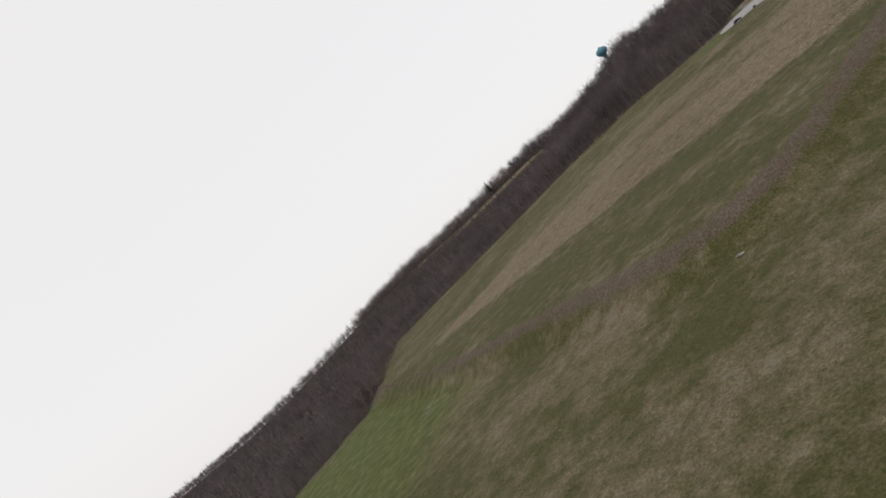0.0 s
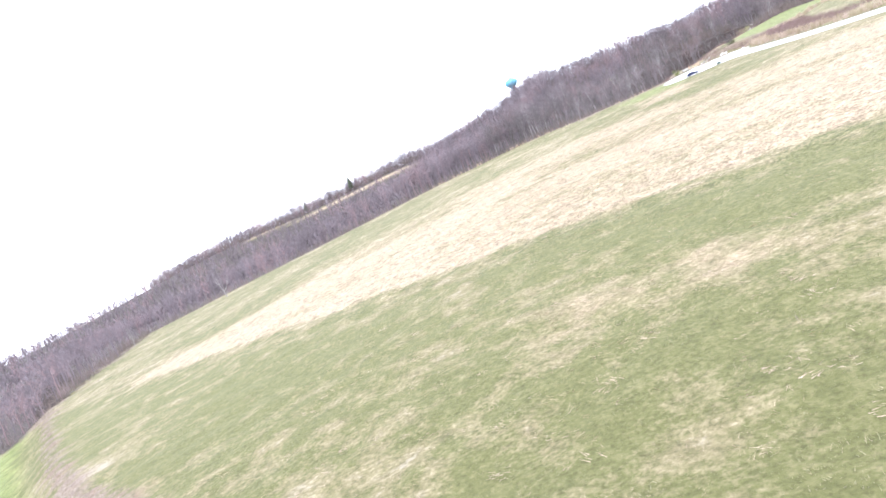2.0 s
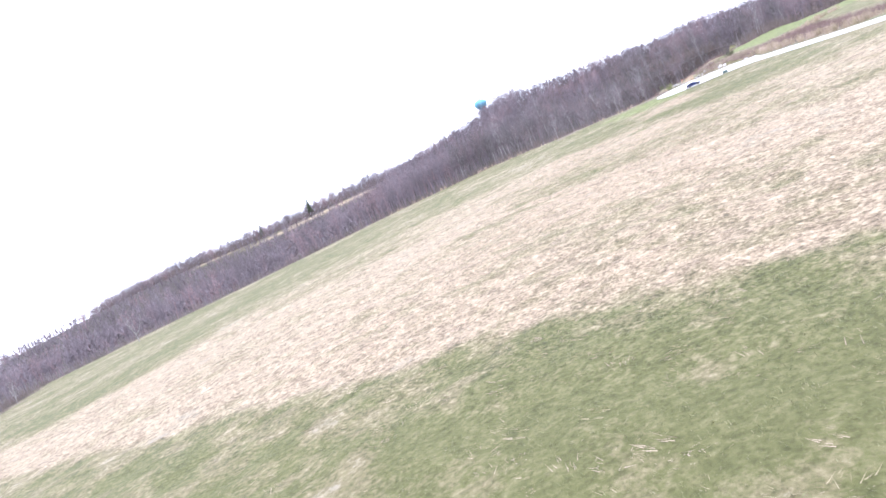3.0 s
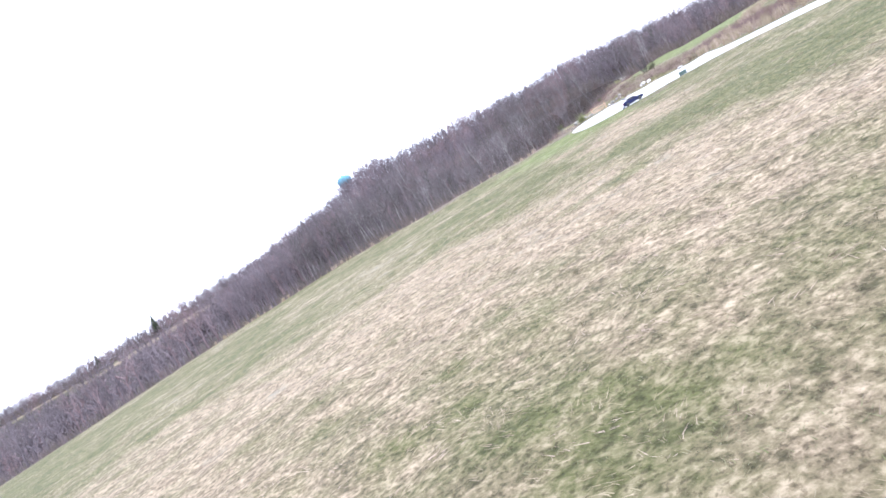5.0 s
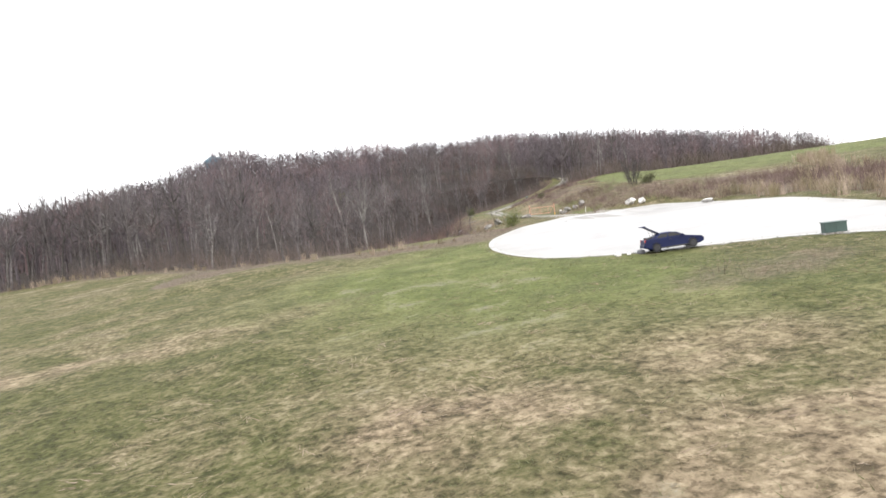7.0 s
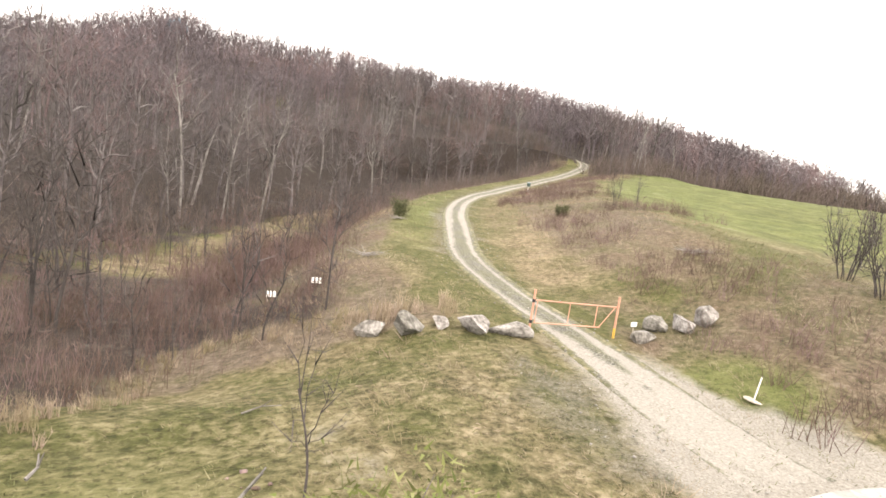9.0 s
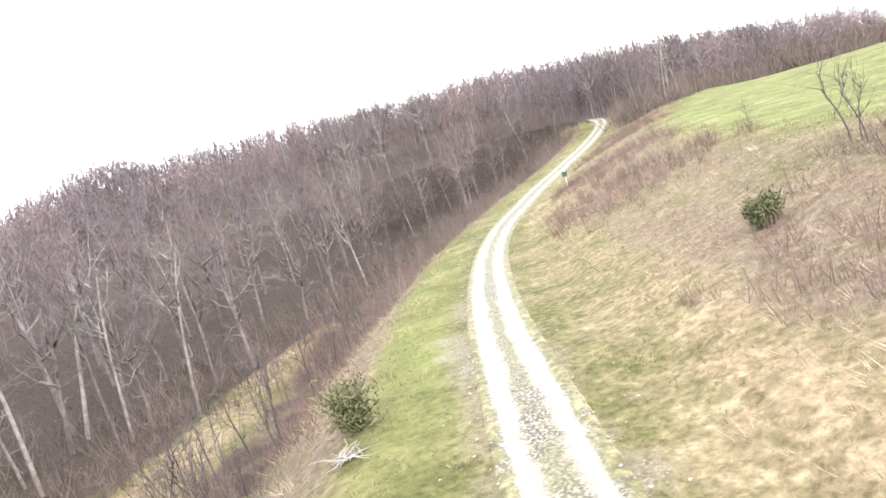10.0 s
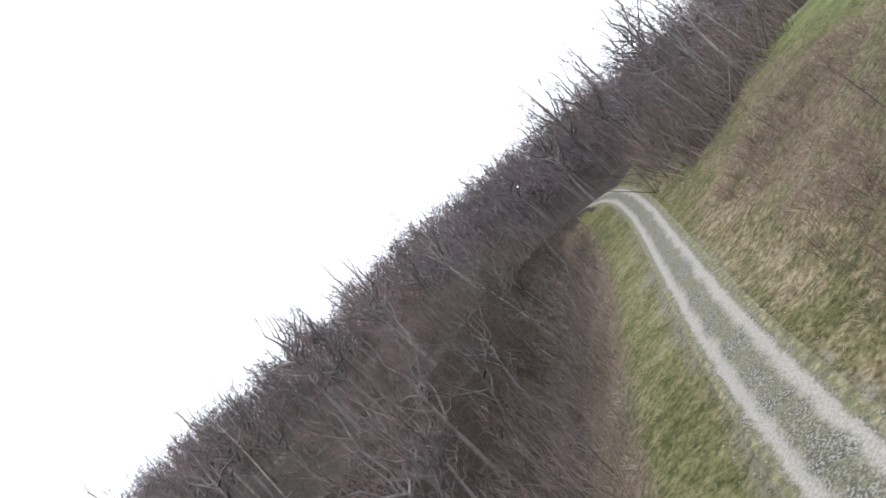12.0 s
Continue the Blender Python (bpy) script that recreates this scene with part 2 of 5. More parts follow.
    bsdf.inputs["Roughness"].default_value = 0.95
    bsdf.inputs["Specular IOR Level"].default_value = 0.15
    relief(nt, bsdf, sums(nt, "ADD", clump, sums(nt, "MULTIPLY", n4, 0.4)), 0.8, 0.16)
    return m


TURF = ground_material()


def paving_material():
    """Pale worn paving, gritty and dirty towards its edge, by the distance to the edge stored on the mesh."""
    m, nt, bsdf = nodes_of("pale_paving")
    co = nt.nodes.new("ShaderNodeTexCoord").outputs["Object"]
    a = nt.nodes.new("ShaderNodeAttribute")
    a.attribute_name = "inward"
    n1, n2, n3 = noise_at(nt, co, 0.35, 4), noise_at(nt, co, 2.2, 5), noise_at(nt, co, 14, 5)
    pale = ramp(nt, sums(nt, "ADD", sums(nt, "MULTIPLY", n1, 0.65), sums(nt, "MULTIPLY", n3, 0.35)), ((0.36, (0.155, 0.151, 0.145)), (0.5, (0.194, 0.190, 0.182)), (0.66, (0.230, 0.225, 0.217))))
    grit = ramp(nt, n3, ((0.3, (0.060, 0.057, 0.040)), (0.5, (0.118, 0.110, 0.085)), (0.72, (0.21, 0.198, 0.168))))
    worn = sums(nt, "ADD", a.outputs["Fac"], sums(nt, "MULTIPLY", sums(nt, "SUBTRACT", n2, 0.5), 1.6))
    c = blend(nt, sums(nt, "MULTIPLY", sums(nt, "DIVIDE", sums(nt, "SUBTRACT", 1.5, worn), 1.5, True), 0.35), pale, grit)
    lip = sums(nt, "MULTIPLY", sums(nt, "LESS_THAN", a.outputs["Fac"], 0.3), sums(nt, "DIVIDE", sums(nt, "SUBTRACT", n2, 0.40), 0.1, True))
    c = blend(nt, lip, c, (0.25, 0.244, 0.228))
    nt.links.new(c, bsdf.inputs["Base Color"])
    bsdf.inputs["Roughness"].default_value, bsdf.inputs["Specular IOR Level"].default_value = 0.5, 0.65
    relief(nt, bsdf, n3, 0.15, 0.01)
    return m


PAVING = paving_material()


def track_material():
    """Two worn pale ruts with gravel and turf between and beside them, by the distance from the middle stored on the mesh."""
    m, nt, bsdf = nodes_of("cart_track")
    co = nt.nodes.new("ShaderNodeTexCoord").outputs["Object"]
    a = nt.nodes.new("ShaderNodeAttribute")
    a.attribute_name = "across"
    n1, n2, n3 = noise_at(nt, co, 0.7, 4), noise_at(nt, co, 3.5, 5), noise_at(nt, co, 16, 4)
    across = sums(nt, "ADD", a.outputs["Fac"], sums(nt, "ADD", sums(nt, "MULTIPLY", sums(nt, "SUBTRACT", n1, 0.5), 0.32), sums(nt, "MULTIPLY", sums(nt, "SUBTRACT", n2, 0.5), 0.42)))
    gap = sums(nt, "MAXIMUM", sums(nt, "SUBTRACT", 0.78, across), sums(nt, "MULTIPLY", sums(nt, "SUBTRACT", across, 0.78), 1.9))
    wear = nt.nodes.new("ShaderNodeAttribute")
    wear.attribute_name = "wear"
    rut = sums(nt, "DIVIDE", sums(nt, "SUBTRACT", sums(nt, "MULTIPLY", sums(nt, "ADD", 0.2, sums(nt, "MULTIPLY", n1, 0.26)), wear.outputs["Fac"]), gap), 0.3, True)
    worn = sums(nt, "MAXIMUM", sums(nt, "SUBTRACT", wear.outputs["Fac"], 1.8), 0.0)
    side = sums(nt, "DIVIDE", sums(nt, "SUBTRACT", sums(nt, "SUBTRACT", across, 0.98), sums(nt, "MULTIPLY", worn, 0.25)), 0.2, True)
    pale = ramp(nt, n3, ((0.3, (0.135, 0.125, 0.106)), (0.55, (0.196, 0.185, 0.163)), (0.8, (0.265, 0.253, 0.227))))
    stones = ramp(nt, n3, ((0.40, (0.030, 0.029, 0.021)), (0.5, (0.066, 0.063, 0.050)), (0.60, (0.165, 0.160, 0.140))))
    turf = ramp(nt, n3, ((0.34, (0.048, 0.047, 0.028)), (0.5, (0.088, 0.085, 0.055)), (0.68, (0.155, 0.145, 0.105))))
    grass = ramp(nt, n3, ((0.34, (0.036, 0.040, 0.020)), (0.5, (0.068, 0.070, 0.040)), (0.66, (0.118, 0.114, 0.078))))
    n4 = noise_at(nt, co, 3.9, 7, 0.25, 0.66)
    verge = ramp(nt, n4, ((0.34, (0.036, 0.038, 0.015)), (0.5, (0.082, 0.080, 0.036)), (0.66, (0.180, 0.155, 0.095))))
    c = blend(nt, rut, blend(nt, sums(nt, "DIVIDE", sums(nt, "SUBTRACT", sums(nt, "ADD", sums(nt, "MULTIPLY", n1, 0.6), sums(nt, "MULTIPLY", n2, 0.4)), 0.42), 0.12, True), stones, blend(nt, 0.5, turf, grass)), pale)
    nt.links.new(blend(nt, side, c, blend(nt, sums(nt, "DIVIDE", sums(nt, "SUBTRACT", n2, 0.33), 0.12, True), stones, verge)), bsdf.inputs["Base Color"])
    bsdf.inputs["Roughness"].default_value = 0.95
    relief(nt, bsdf, sums(nt, "ADD", n3, n2), 0.8, 0.05)
    return m


CART_TRACK = track_material()
GREY_STONE = noisy("pale_limestone", ((0.36, (0.055, 0.050, 0.044)), (0.5, (0.15, 0.141, 0.128)), (0.66, (0.29, 0.28, 0.265))), 2.8, 11, 0.9, bump=0.8, depth=0.03, vary=0.5)
WHITE_STONE = noisy("whitish_limestone", ((0.36, (0.20, 0.19, 0.175)), (0.5, (0.38, 0.37, 0.35)), (0.66, (0.52, 0.51, 0.49))), 2.5, 11, 0.9, bump=0.8, depth=0.03, vary=0.3)
BARK = noisy("grey_bark", ((0.3, (0.036, 0.031, 0.030)), (0.5, (0.078, 0.069, 0.066)), (0.75, (0.17, 0.155, 0.147))), 1.5, 12, 0.95, bump=0.6, vary=0.85)
DARK_BARK = noisy("dark_young_bark", ((0.3, (0.022, 0.018, 0.017)), (0.5, (0.046, 0.039, 0.037)), (0.75, (0.10, 0.088, 0.083))), 1.5, 12, 0.95, bump=0.5, vary=0.5)
PALE_BARK = noisy("pale_bark", ((0.3, (0.065, 0.059, 0.053)), (0.5, (0.145, 0.135, 0.125)), (0.75, (0.30, 0.285, 0.27))), 1.5, 12, 0.95, bump=0.5, vary=0.4)
GREY_WOOD = noisy("weathered_branches", ((0.3, (0.11, 0.10, 0.09)), (0.5, (0.19, 0.178, 0.163)), (0.75, (0.29, 0.277, 0.258))), 2, 14, 0.95, bump=0.3, vary=0.5)
TWIG_TONES = ((0.3, (0.043, 0.035, 0.038)), (0.5, (0.087, 0.073, 0.079)), (0.75, (0.158, 0.137, 0.146)))
TWIGS = noisy("winter_twigs", ((0.3, (0.030, 0.025, 0.027)), (0.5, (0.063, 0.054, 0.057)), (0.75, (0.118, 0.104, 0.108))), 0.5, 6, 0.95, bump=0, vary=0.9, accent=(0.155, 0.086, 0.080))
# darker copy of the winter twigs, the wood's shade put into its colour
SHADE_TWIGS = noisy("shaded_undergrowth_twigs", ((0.3, (0.024, 0.021, 0.021)), (0.5, (0.050, 0.044, 0.043)), (0.75, (0.095, 0.085, 0.083))), 0.15, 2, 0.95, bump=0, vary=0.8, tint="tint")
PALE_TWIGS = noisy("pale_twigs", ((0.3, (0.054, 0.050, 0.051)), (0.5, (0.102, 0.095, 0.097)), (0.75, (0.175, 0.166, 0.167))), 0.5, 6, 0.95, bump=0, vary=0.7)
FAR_TWIGS = noisy("woodland_twigs", TWIG_TONES, 0.15, 2, 0.95, bump=0, vary=1.05, tint="tint", accent=(0.155, 0.086, 0.080))
BRUSH = noisy("dead_stems", ((0.3, (0.044, 0.036, 0.031)), (0.5, (0.086, 0.067, 0.056)), (0.75, (0.152, 0.124, 0.106))), 0.3, 5, 0.95, bump=0, vary=0.7, tint="tint")
WEED = noisy("dead_weeds", ((0.3, (0.062, 0.050, 0.040)), (0.5, (0.120, 0.098, 0.078)), (0.75, (0.21, 0.178, 0.142))), 0.3, 5, 0.95, bump=0, vary=0.6, tint="tint")
RUSSET = noisy("russet_stems", ((0.3, (0.050, 0.031, 0.026)), (0.5, (0.095, 0.062, 0.052)), (0.75, (0.165, 0.122, 0.102))), 0.3, 5, 0.95, bump=0, vary=0.7, tint="tint")
BLADES = noisy("grass_blades", ((0.3, (0.058, 0.065, 0.026)), (0.5, (0.105, 0.110, 0.048)), (0.75, (0.185, 0.172, 0.090))), 0.3, 5, 0.9, bump=0, vary=0.6, tint="tint")
STRAW = noisy("straw_blades", ((0.3, (0.110, 0.086, 0.054)), (0.5, (0.205, 0.166, 0.108)), (0.75, (0.315, 0.268, 0.19))), 0.3, 5, 0.9, bump=0, vary=0.5, tint="tint")
EVERGREEN = noisy("evergreen_needles", ((0.3, (0.018, 0.026, 0.014)), (0.5, (0.04, 0.052, 0.026)), (0.75, (0.075, 0.085, 0.045))), 0.6, 5, 0.9, bump=0, vary=0.5, island=True)
SPRING = noisy("spring_leaves", ((0.3, (0.05, 0.06, 0.016)), (0.5, (0.10, 0.115, 0.034)), (0.75, (0.17, 0.175, 0.065))), 0.6, 5, 0.9, bump=0, vary=0.5, island=True)


# ---------------------------------------------------------------- mesh helpers
def mesh_of(name, verts, faces, material, smooth_faces=False, floats=None):
    """A mesh from arrays of corners and of triangles or quads; floats: values per corner, by name."""
    me = bpy.data.meshes.new(name)
    verts, faces = np.asarray(verts, np.float32), np.asarray(faces, np.int32)
    me.vertices.add(len(verts))
    me.vertices.foreach_set("co", verts.ravel())
    me.loops.add(faces.size)
    me.loops.foreach_set("vertex_index", faces.ravel())
    me.polygons.add(len(faces))
    me.polygons.foreach_set("loop_start", np.arange(0, faces.size, faces.shape[1], dtype=np.int32))
    if smooth_faces:
        me.polygons.foreach_set("use_smooth", np.ones(len(faces), bool))
    for key, values in (floats or {}).items():
        me.attributes.new(key, "FLOAT", "POINT").data.foreach_set("value", np.asarray(values, np.float32))
    for m in material if isinstance(material, (list, tuple)) else [material]:
        me.materials.append(m)
    me.update(calc_edges=True)
    me.validate()
    return me


def part(name, bm, material, parent, label=""):
    """One mesh object from a bmesh, under a thing or a part."""
    me = bpy.data.meshes.new(name)
    bm.to_mesh(me)
    bm.free()
    me.materials.append(material)
    ob = new(name, me)
    ob.parent = parent
    if label:
        ob["label"] = label
    return ob


def thing(name, m, label, category, group=""):
    ob = new(name)
    ob.empty_display_size = 0.3
    ob.matrix_basis = m
    return tagged(ob, label, category, group)


def box(bm, size, m=None, bevel=0.0):
    made = bmesh.ops.create_cube(bm, size=1, matrix=(m or Matrix()) @ Matrix.Diagonal((*size, 1)))
    if bevel:
        edges = list({e for v in made["verts"] for e in v.link_edges})
        bmesh.ops.bevel(bm, geom=edges, offset=bevel, segments=2, affect="EDGES", profile=0.6)
    return bm


def rod(bm, a, b, r, sides=8, r2=None):
    a, b = Vector(a), Vector(b)
    turn = (b - a).to_track_quat("Z", "Y").to_matrix().to_4x4()
    bmesh.ops.create_cone(bm, cap_ends=True, segments=sides, radius1=r, radius2=r if r2 is None else r2, depth=(b - a).length,
                          matrix=Matrix.Translation((a + b) / 2) @ turn)
    return bm


def shape():
    return bmesh.new()


class Soup:
    """Corners and triangles gathered in arrays."""

    def __init__(self):
        self.v, self.f, self.n = [], [], 0

    def add(self, v, f):
        self.v.append(np.asarray(v, float))
        self.f.append(np.asarray(f, int) + self.n)
        self.n += len(v)

    def tube(self, points, radii, sides):
        points, radii = np.asarray(points, float), np.asarray(radii, float)
        way = np.gradient(points, axis=0)
        way /= np.linalg.norm(way, axis=1, keepdims=True) + 1e-9
        ref = np.where(np.abs(way[:, 2:3]) > 0.9, [[1.0, 0, 0]], [[0, 0, 1.0]])
        u = np.cross(way, ref)
        u /= np.linalg.norm(u, axis=1, keepdims=True) + 1e-9
        w = np.cross(way, u)
        a = np.arange(sides) * 2 * math.pi / sides
        ring = points[:, None] + radii[:, None, None] * (np.cos(a)[None, :, None] * u[:, None] + np.sin(a)[None, :, None] * w[:, None])
        i, j = np.meshgrid(np.arange(len(points) - 1), np.arange(sides), indexing="ij")
        p, q = i * sides + j, i * sides + (j + 1) % sides
        self.add(ring.reshape(-1, 3), np.concatenate([np.stack([p, q, q + sides], -1).reshape(-1, 3), np.stack([p, q + sides, p + sides], -1).reshape(-1, 3)]))

    def spikes(self, start, end, width, rng):
        """Thin upright triangles from start to end."""
        start, end = np.asarray(start, float), np.asarray(end, float)
        side = np.cross(end - start, rng.normal(size=start.shape))
        side *= (np.asarray(width) / (np.linalg.norm(side, axis=1) + 1e-9))[:, None] * 0.5
        n = len(start)
        self.add(np.concatenate([start - side, start + side, end]), np.stack([np.arange(n), np.arange(n) + n, np.arange(n) + 2 * n], -1))

    def graft(self, old, first, count, step=1, size=3):
        """Joins limbs to the wood they spring from: a collar from the nearest corner among the first `old` ones to the foot of each limb."""
        v = np.concatenate(self.v)
        a = first + np.arange(count) * step
        b = a + (1 if size == 3 else size)
        near = np.argmin(np.linalg.norm(v[:old][None] - v[a][:, None], axis=2), axis=1)
        self.f.append(np.stack([near, a, b], -1))

    def arrays(self):
        return np.concatenate(self.v), np.concatenate(self.f)


def bare_tree(rng, high, leaders=7, boughs=7, twigs=18, slim=1.0, fat=1.0, lean=0.05, wide=0.25, low=6, sides=6, fork=(0.5, 0.62)):
    """A leafless broad-crowned tree: the trunk, and the crown of rising leaders, boughs and twigs, each as corners and triangles."""
    wood, crown = Soup(), Soup()
    k = np.linspace(0, 1, 6)
    top = high * rng.uniform(*fork)
    off, sway = rng.normal(0, lean, 2), rng.random(2) * 6
    trunk = np.stack([off[0] * high * k**1.5 + 0.008 * high * np.sin(k * 5 + sway[0]), off[1] * high * k**1.5 + 0.008 * high * np.sin(k * 4 + sway[1]), k * top - 0.3 * (k == 0)], -1)
    wood.tube(trunk, (0.0135 * high * slim) * (1 - k * 0.62) + 0.008, sides)
    turn, u = rng.random() * 6.28, np.linspace(0, 1, 5)
    start, way, size = [], [], []
    for n in range(leaders + low):
        turn += 2.4 + rng.normal(0, 0.35)
        if n < leaders:  # a leader that rises into the domed crown
            t = 0.55 + 0.45 * (n + rng.random()) / leaders
            out = 0.0 if n == leaders - 1 else wide * high * math.sqrt(rng.uniform(0.12, 1.0))
            end = high * (rng.uniform(0.93, 1.02) - 0.30 * (out / (wide * high)) ** 2)
        else:  # a short low limb
            t = rng.uniform(0.28, 0.7)
            out, end = high * rng.uniform(0.07, 0.17), 0.0
        base = np.array([np.interp(t, k, trunk[:, c]) for c in range(3)])
        end = end or base[2] + out * rng.uniform(0.3, 1.0)
        flat = np.array([math.cos(turn), math.sin(turn)])
        limb = np.concatenate([base[:2] + (out * u**0.75)[:, None] * flat, (base[2] + (end - base[2]) * u**1.15)[:, None]], 1)
        limb[1:] += rng.normal(0, 0.012 * high, (4, 3))
        if sides > 4:
            wood.tube(limb, (0.0080 if n < leaders else 0.0036) * high * slim * (1 - u * 0.85) + 0.005 * fat, 3)
            wood.graft(6 * sides, wood.n - 15, 1)
        else:
            crown.spikes(limb[[0, 2]], limb[[3, 4]], [0.011 * high * fat * 0.6, 0.006 * high * fat * 0.6], rng)
        for _ in range(boughs if n < leaders else max(2, boughs // 2)):
            at = rng.uniform(0.25, 1.0)
            start.append([np.interp(at, u, limb[:, c]) for c in range(3)])
            w = (limb[-1] - limb[1]) / (np.linalg.norm(limb[-1] - limb[1]) + 1e-9) + rng.normal(0, 0.85, 3) + (0, 0, 0.08)
            way.append(w / np.linalg.norm(w))
            size.append(high * rng.uniform(0.12, 0.26) * (0.7 if n >= leaders else 1.15 - 0.45 * at))
    start, way, size = np.array(start), np.array(way), np.array(size)
    (wood if sides > 4 else crown).spikes(start, start + way * size[:, None], np.full(len(start), 0.062 * fat), rng)
    if sides > 4:
        wood.graft(wood.n - 3 * len(start), wood.n - 3 * len(start), len(start), 1, len(start))
    at = rng.uniform(0.15, 1.0, (len(start), twigs))
    s0 = (start[:, None] + way[:, None] * (size[:, None] * at)[..., None]).reshape(-1, 3)
    w3 = np.repeat(way, twigs, 0) * 0.62 + rng.normal(0, 0.58, (len(s0), 3)) + (0, 0, 0.18)
    crown.spikes(s0, s0 + w3 * (np.repeat(size, twigs) * rng.uniform(0.25, 0.55, len(s0)))[:, None], np.full(len(s0), (0.022 if sides > 4 else 0.028) * fat), rng)
    return wood.arrays(), crown.arrays()


def whole(tree):
    """Trunk and crown as one pair of arrays."""
    (v, f), (w, g) = tree
    return np.concatenate([v, w]), np.concatenate([f, g + len(v)])


def scatter(kinds, places, turns, sizes, which, rng, drift=0.0):
    """Many copies of a few shapes as one pair of arrays, with a tint for each copy."""
    V, F, C, n = [], [], [], 0
    for k, (v, f) in enumerate(kinds):
        pick = np.flatnonzero(which == k)
        if not len(pick):
            continue
        c, s = np.cos(turns[pick]), np.sin(turns[pick])
        size = np.asarray(sizes[pick])
        size = size if size.ndim == 2 else size[:, None] * np.ones(3)
        x = v[None] * size[:, None, :]
        out = np.stack([x[..., 0] * c[:, None] - x[..., 1] * s[:, None], x[..., 0] * s[:, None] + x[..., 1] * c[:, None], x[..., 2]], -1) + places[pick][:, None]
        V.append(out.reshape(-1, 3))
        F.append((f[None] + (np.arange(len(pick)) * len(v))[:, None, None] + n).reshape(-1, 3))
        stand = 0.5 + 0.25 * np.sin(places[pick, 0] * 0.11 + 2 * np.sin(places[pick, 1] * 0.05)) + 0.25 * np.sin(places[pick, 1] * 0.13 + 2 * np.sin(places[pick, 0] * 0.06))
        C.append(np.repeat(rng.random(len(pick)) * (1 - drift) + stand * drift, len(v)))
        n += len(pick) * len(v)
    return np.concatenate(V), np.concatenate(F), np.concatenate(C)


# ---------------------------------------------------------------- ground
def steps(a, b, fine, grow=1.085, end=2600.0):
    mid = list(np.arange(a, b, fine))
    low, high, s = [a], [b], fine
    while low[-1] > -end:
        s *= grow
        low.append(low[-1] - s)
    s = fine
    while high[-1] < end:
        s *= grow
        high.append(high[-1] + s)
    return np.array(low[:0:-1] + mid + high)


RIGHT_WOOD = [(54, 97), (58.7, 95.5), (66, 97), (80, 106), (95, 116), (125, 129), (234, 191), (430, 300)]


HOLLOW_EDGE = [(-26, -9), (-19, -7.5), (-13.2, -7.0), (-11.8, -3), (-10.6, 3.2), (-8.5, 4.1), (-6.3, 3.3), (-4.9, 4.2), (-4.4, 12), (-3.4, 20), (-0.5, 32), (5.5, 46), (12.5, 62), (24, 81), (34, 94)]
TAN_STRIP = [(-14, 20), (-12.8, 24), (-9.7, 37), (-4.4, 56), (0, 66)]


def wooded(x, y):
    """Whether trees grow here, and how far inside the wood."""
    d_wood, _ = along(x, y, WOOD_EDGE)
    d_track, run = along(x, y, TRACK)
    aside = np.where(run > 151, np.abs(d_track), -d_track)
    left = np.minimum(d_wood - 1.5, aside - np.interp(run, (0, 20, 60, 90, 130, 175), (14, 24, 23, 15, 8, 3)))
    left = np.minimum(left, np.where(x < -35, 99.0, -4.0 - along(x, y, HOLLOW_EDGE)[0]))
    right = -along(x, y, RIGHT_WOOD)[0] - 1.0
    past = np.minimum(np.minimum(right, np.where(x > 53.5, 80.0, -1.0)), np.where(run > 151, 99.0, d_track - 5.5))
    return np.maximum(left, past)


STRAW_TOP = rounded([(-165, -150), (-119, -122), (-78, -66), (-51, -70), (-43, -68), (-34.6, -78.5), (-29, -85), (-22, -96), (-8, -106), (12, -132), (30, -185)], 1)
PATCHES = ((-22.4, -66.4, 5, 3.6, 0.7), (-27.2, -72, 4, 2.5, 0.6), (-31.3, -70.7, 2.5, 1.8, 0.58), (-22, -70.5, 5, 2.5, 0.66), (-20.5, -75, 3, 2.5, 0.66), (-37, -38.8, 4.5, 2.2, 0.6), (-31.5, -38.4, 3.5, 2, 0.6), (-25.7, -36.6, 3.4, 1.8, 0.62), (-20.7, -24.6, 3.5, 3, 0.6), (-24.9, -55, 3, 2.2, 0.64),
           (-20, -60.5, 3.5, 2.6, 0.74), (-17.6, -54.8, 3, 2, 0.64), (-25.5, -65, 3, 2, 0.68), (-59, -30, 8, 4, 0.6), (-37.2, -64, 5, 1.3, 0.6), (-50.5, -187.5, 7, 6, 0.52), (-94, -188, 12, 7, 0.43), (-66, -214, 9, 6, 0.46), (-63, -224, 8, 6, 0.46))
GREENER = ((-26.6, -78.6, 3.2, 2.6, 0.15), (-34, -89.5, 3, 1.6, 0.3), (-49.8, -113, 5, 3, 0.53), (-57, -119, 5, 2.5, 0.53), (-44, -115, 5, 3, 0.51), (-46, -176, 9, 4, 0.25))
GREENEST = ((-33.7, -61, 5, 3, 0.2), (-62, -169, 7, 4, 0.28), (-51, -218, 6, 4, 0.22), (-45, -223, 6, 4, 0.22), (-52, -229, 6, 4, 0.22), (-37, -72.5, 4, 2.5, 0.25))


def patched(x, y, cover, patches):
    """Draws a cover towards the value of each of some oval patches."""
    for px, py, rx, ry, value in patches:
        cover = cover + (value - cover) * smooth(1.4, 0.5, np.hypot((x - px) / rx, (y - py) / ry))
    return cover


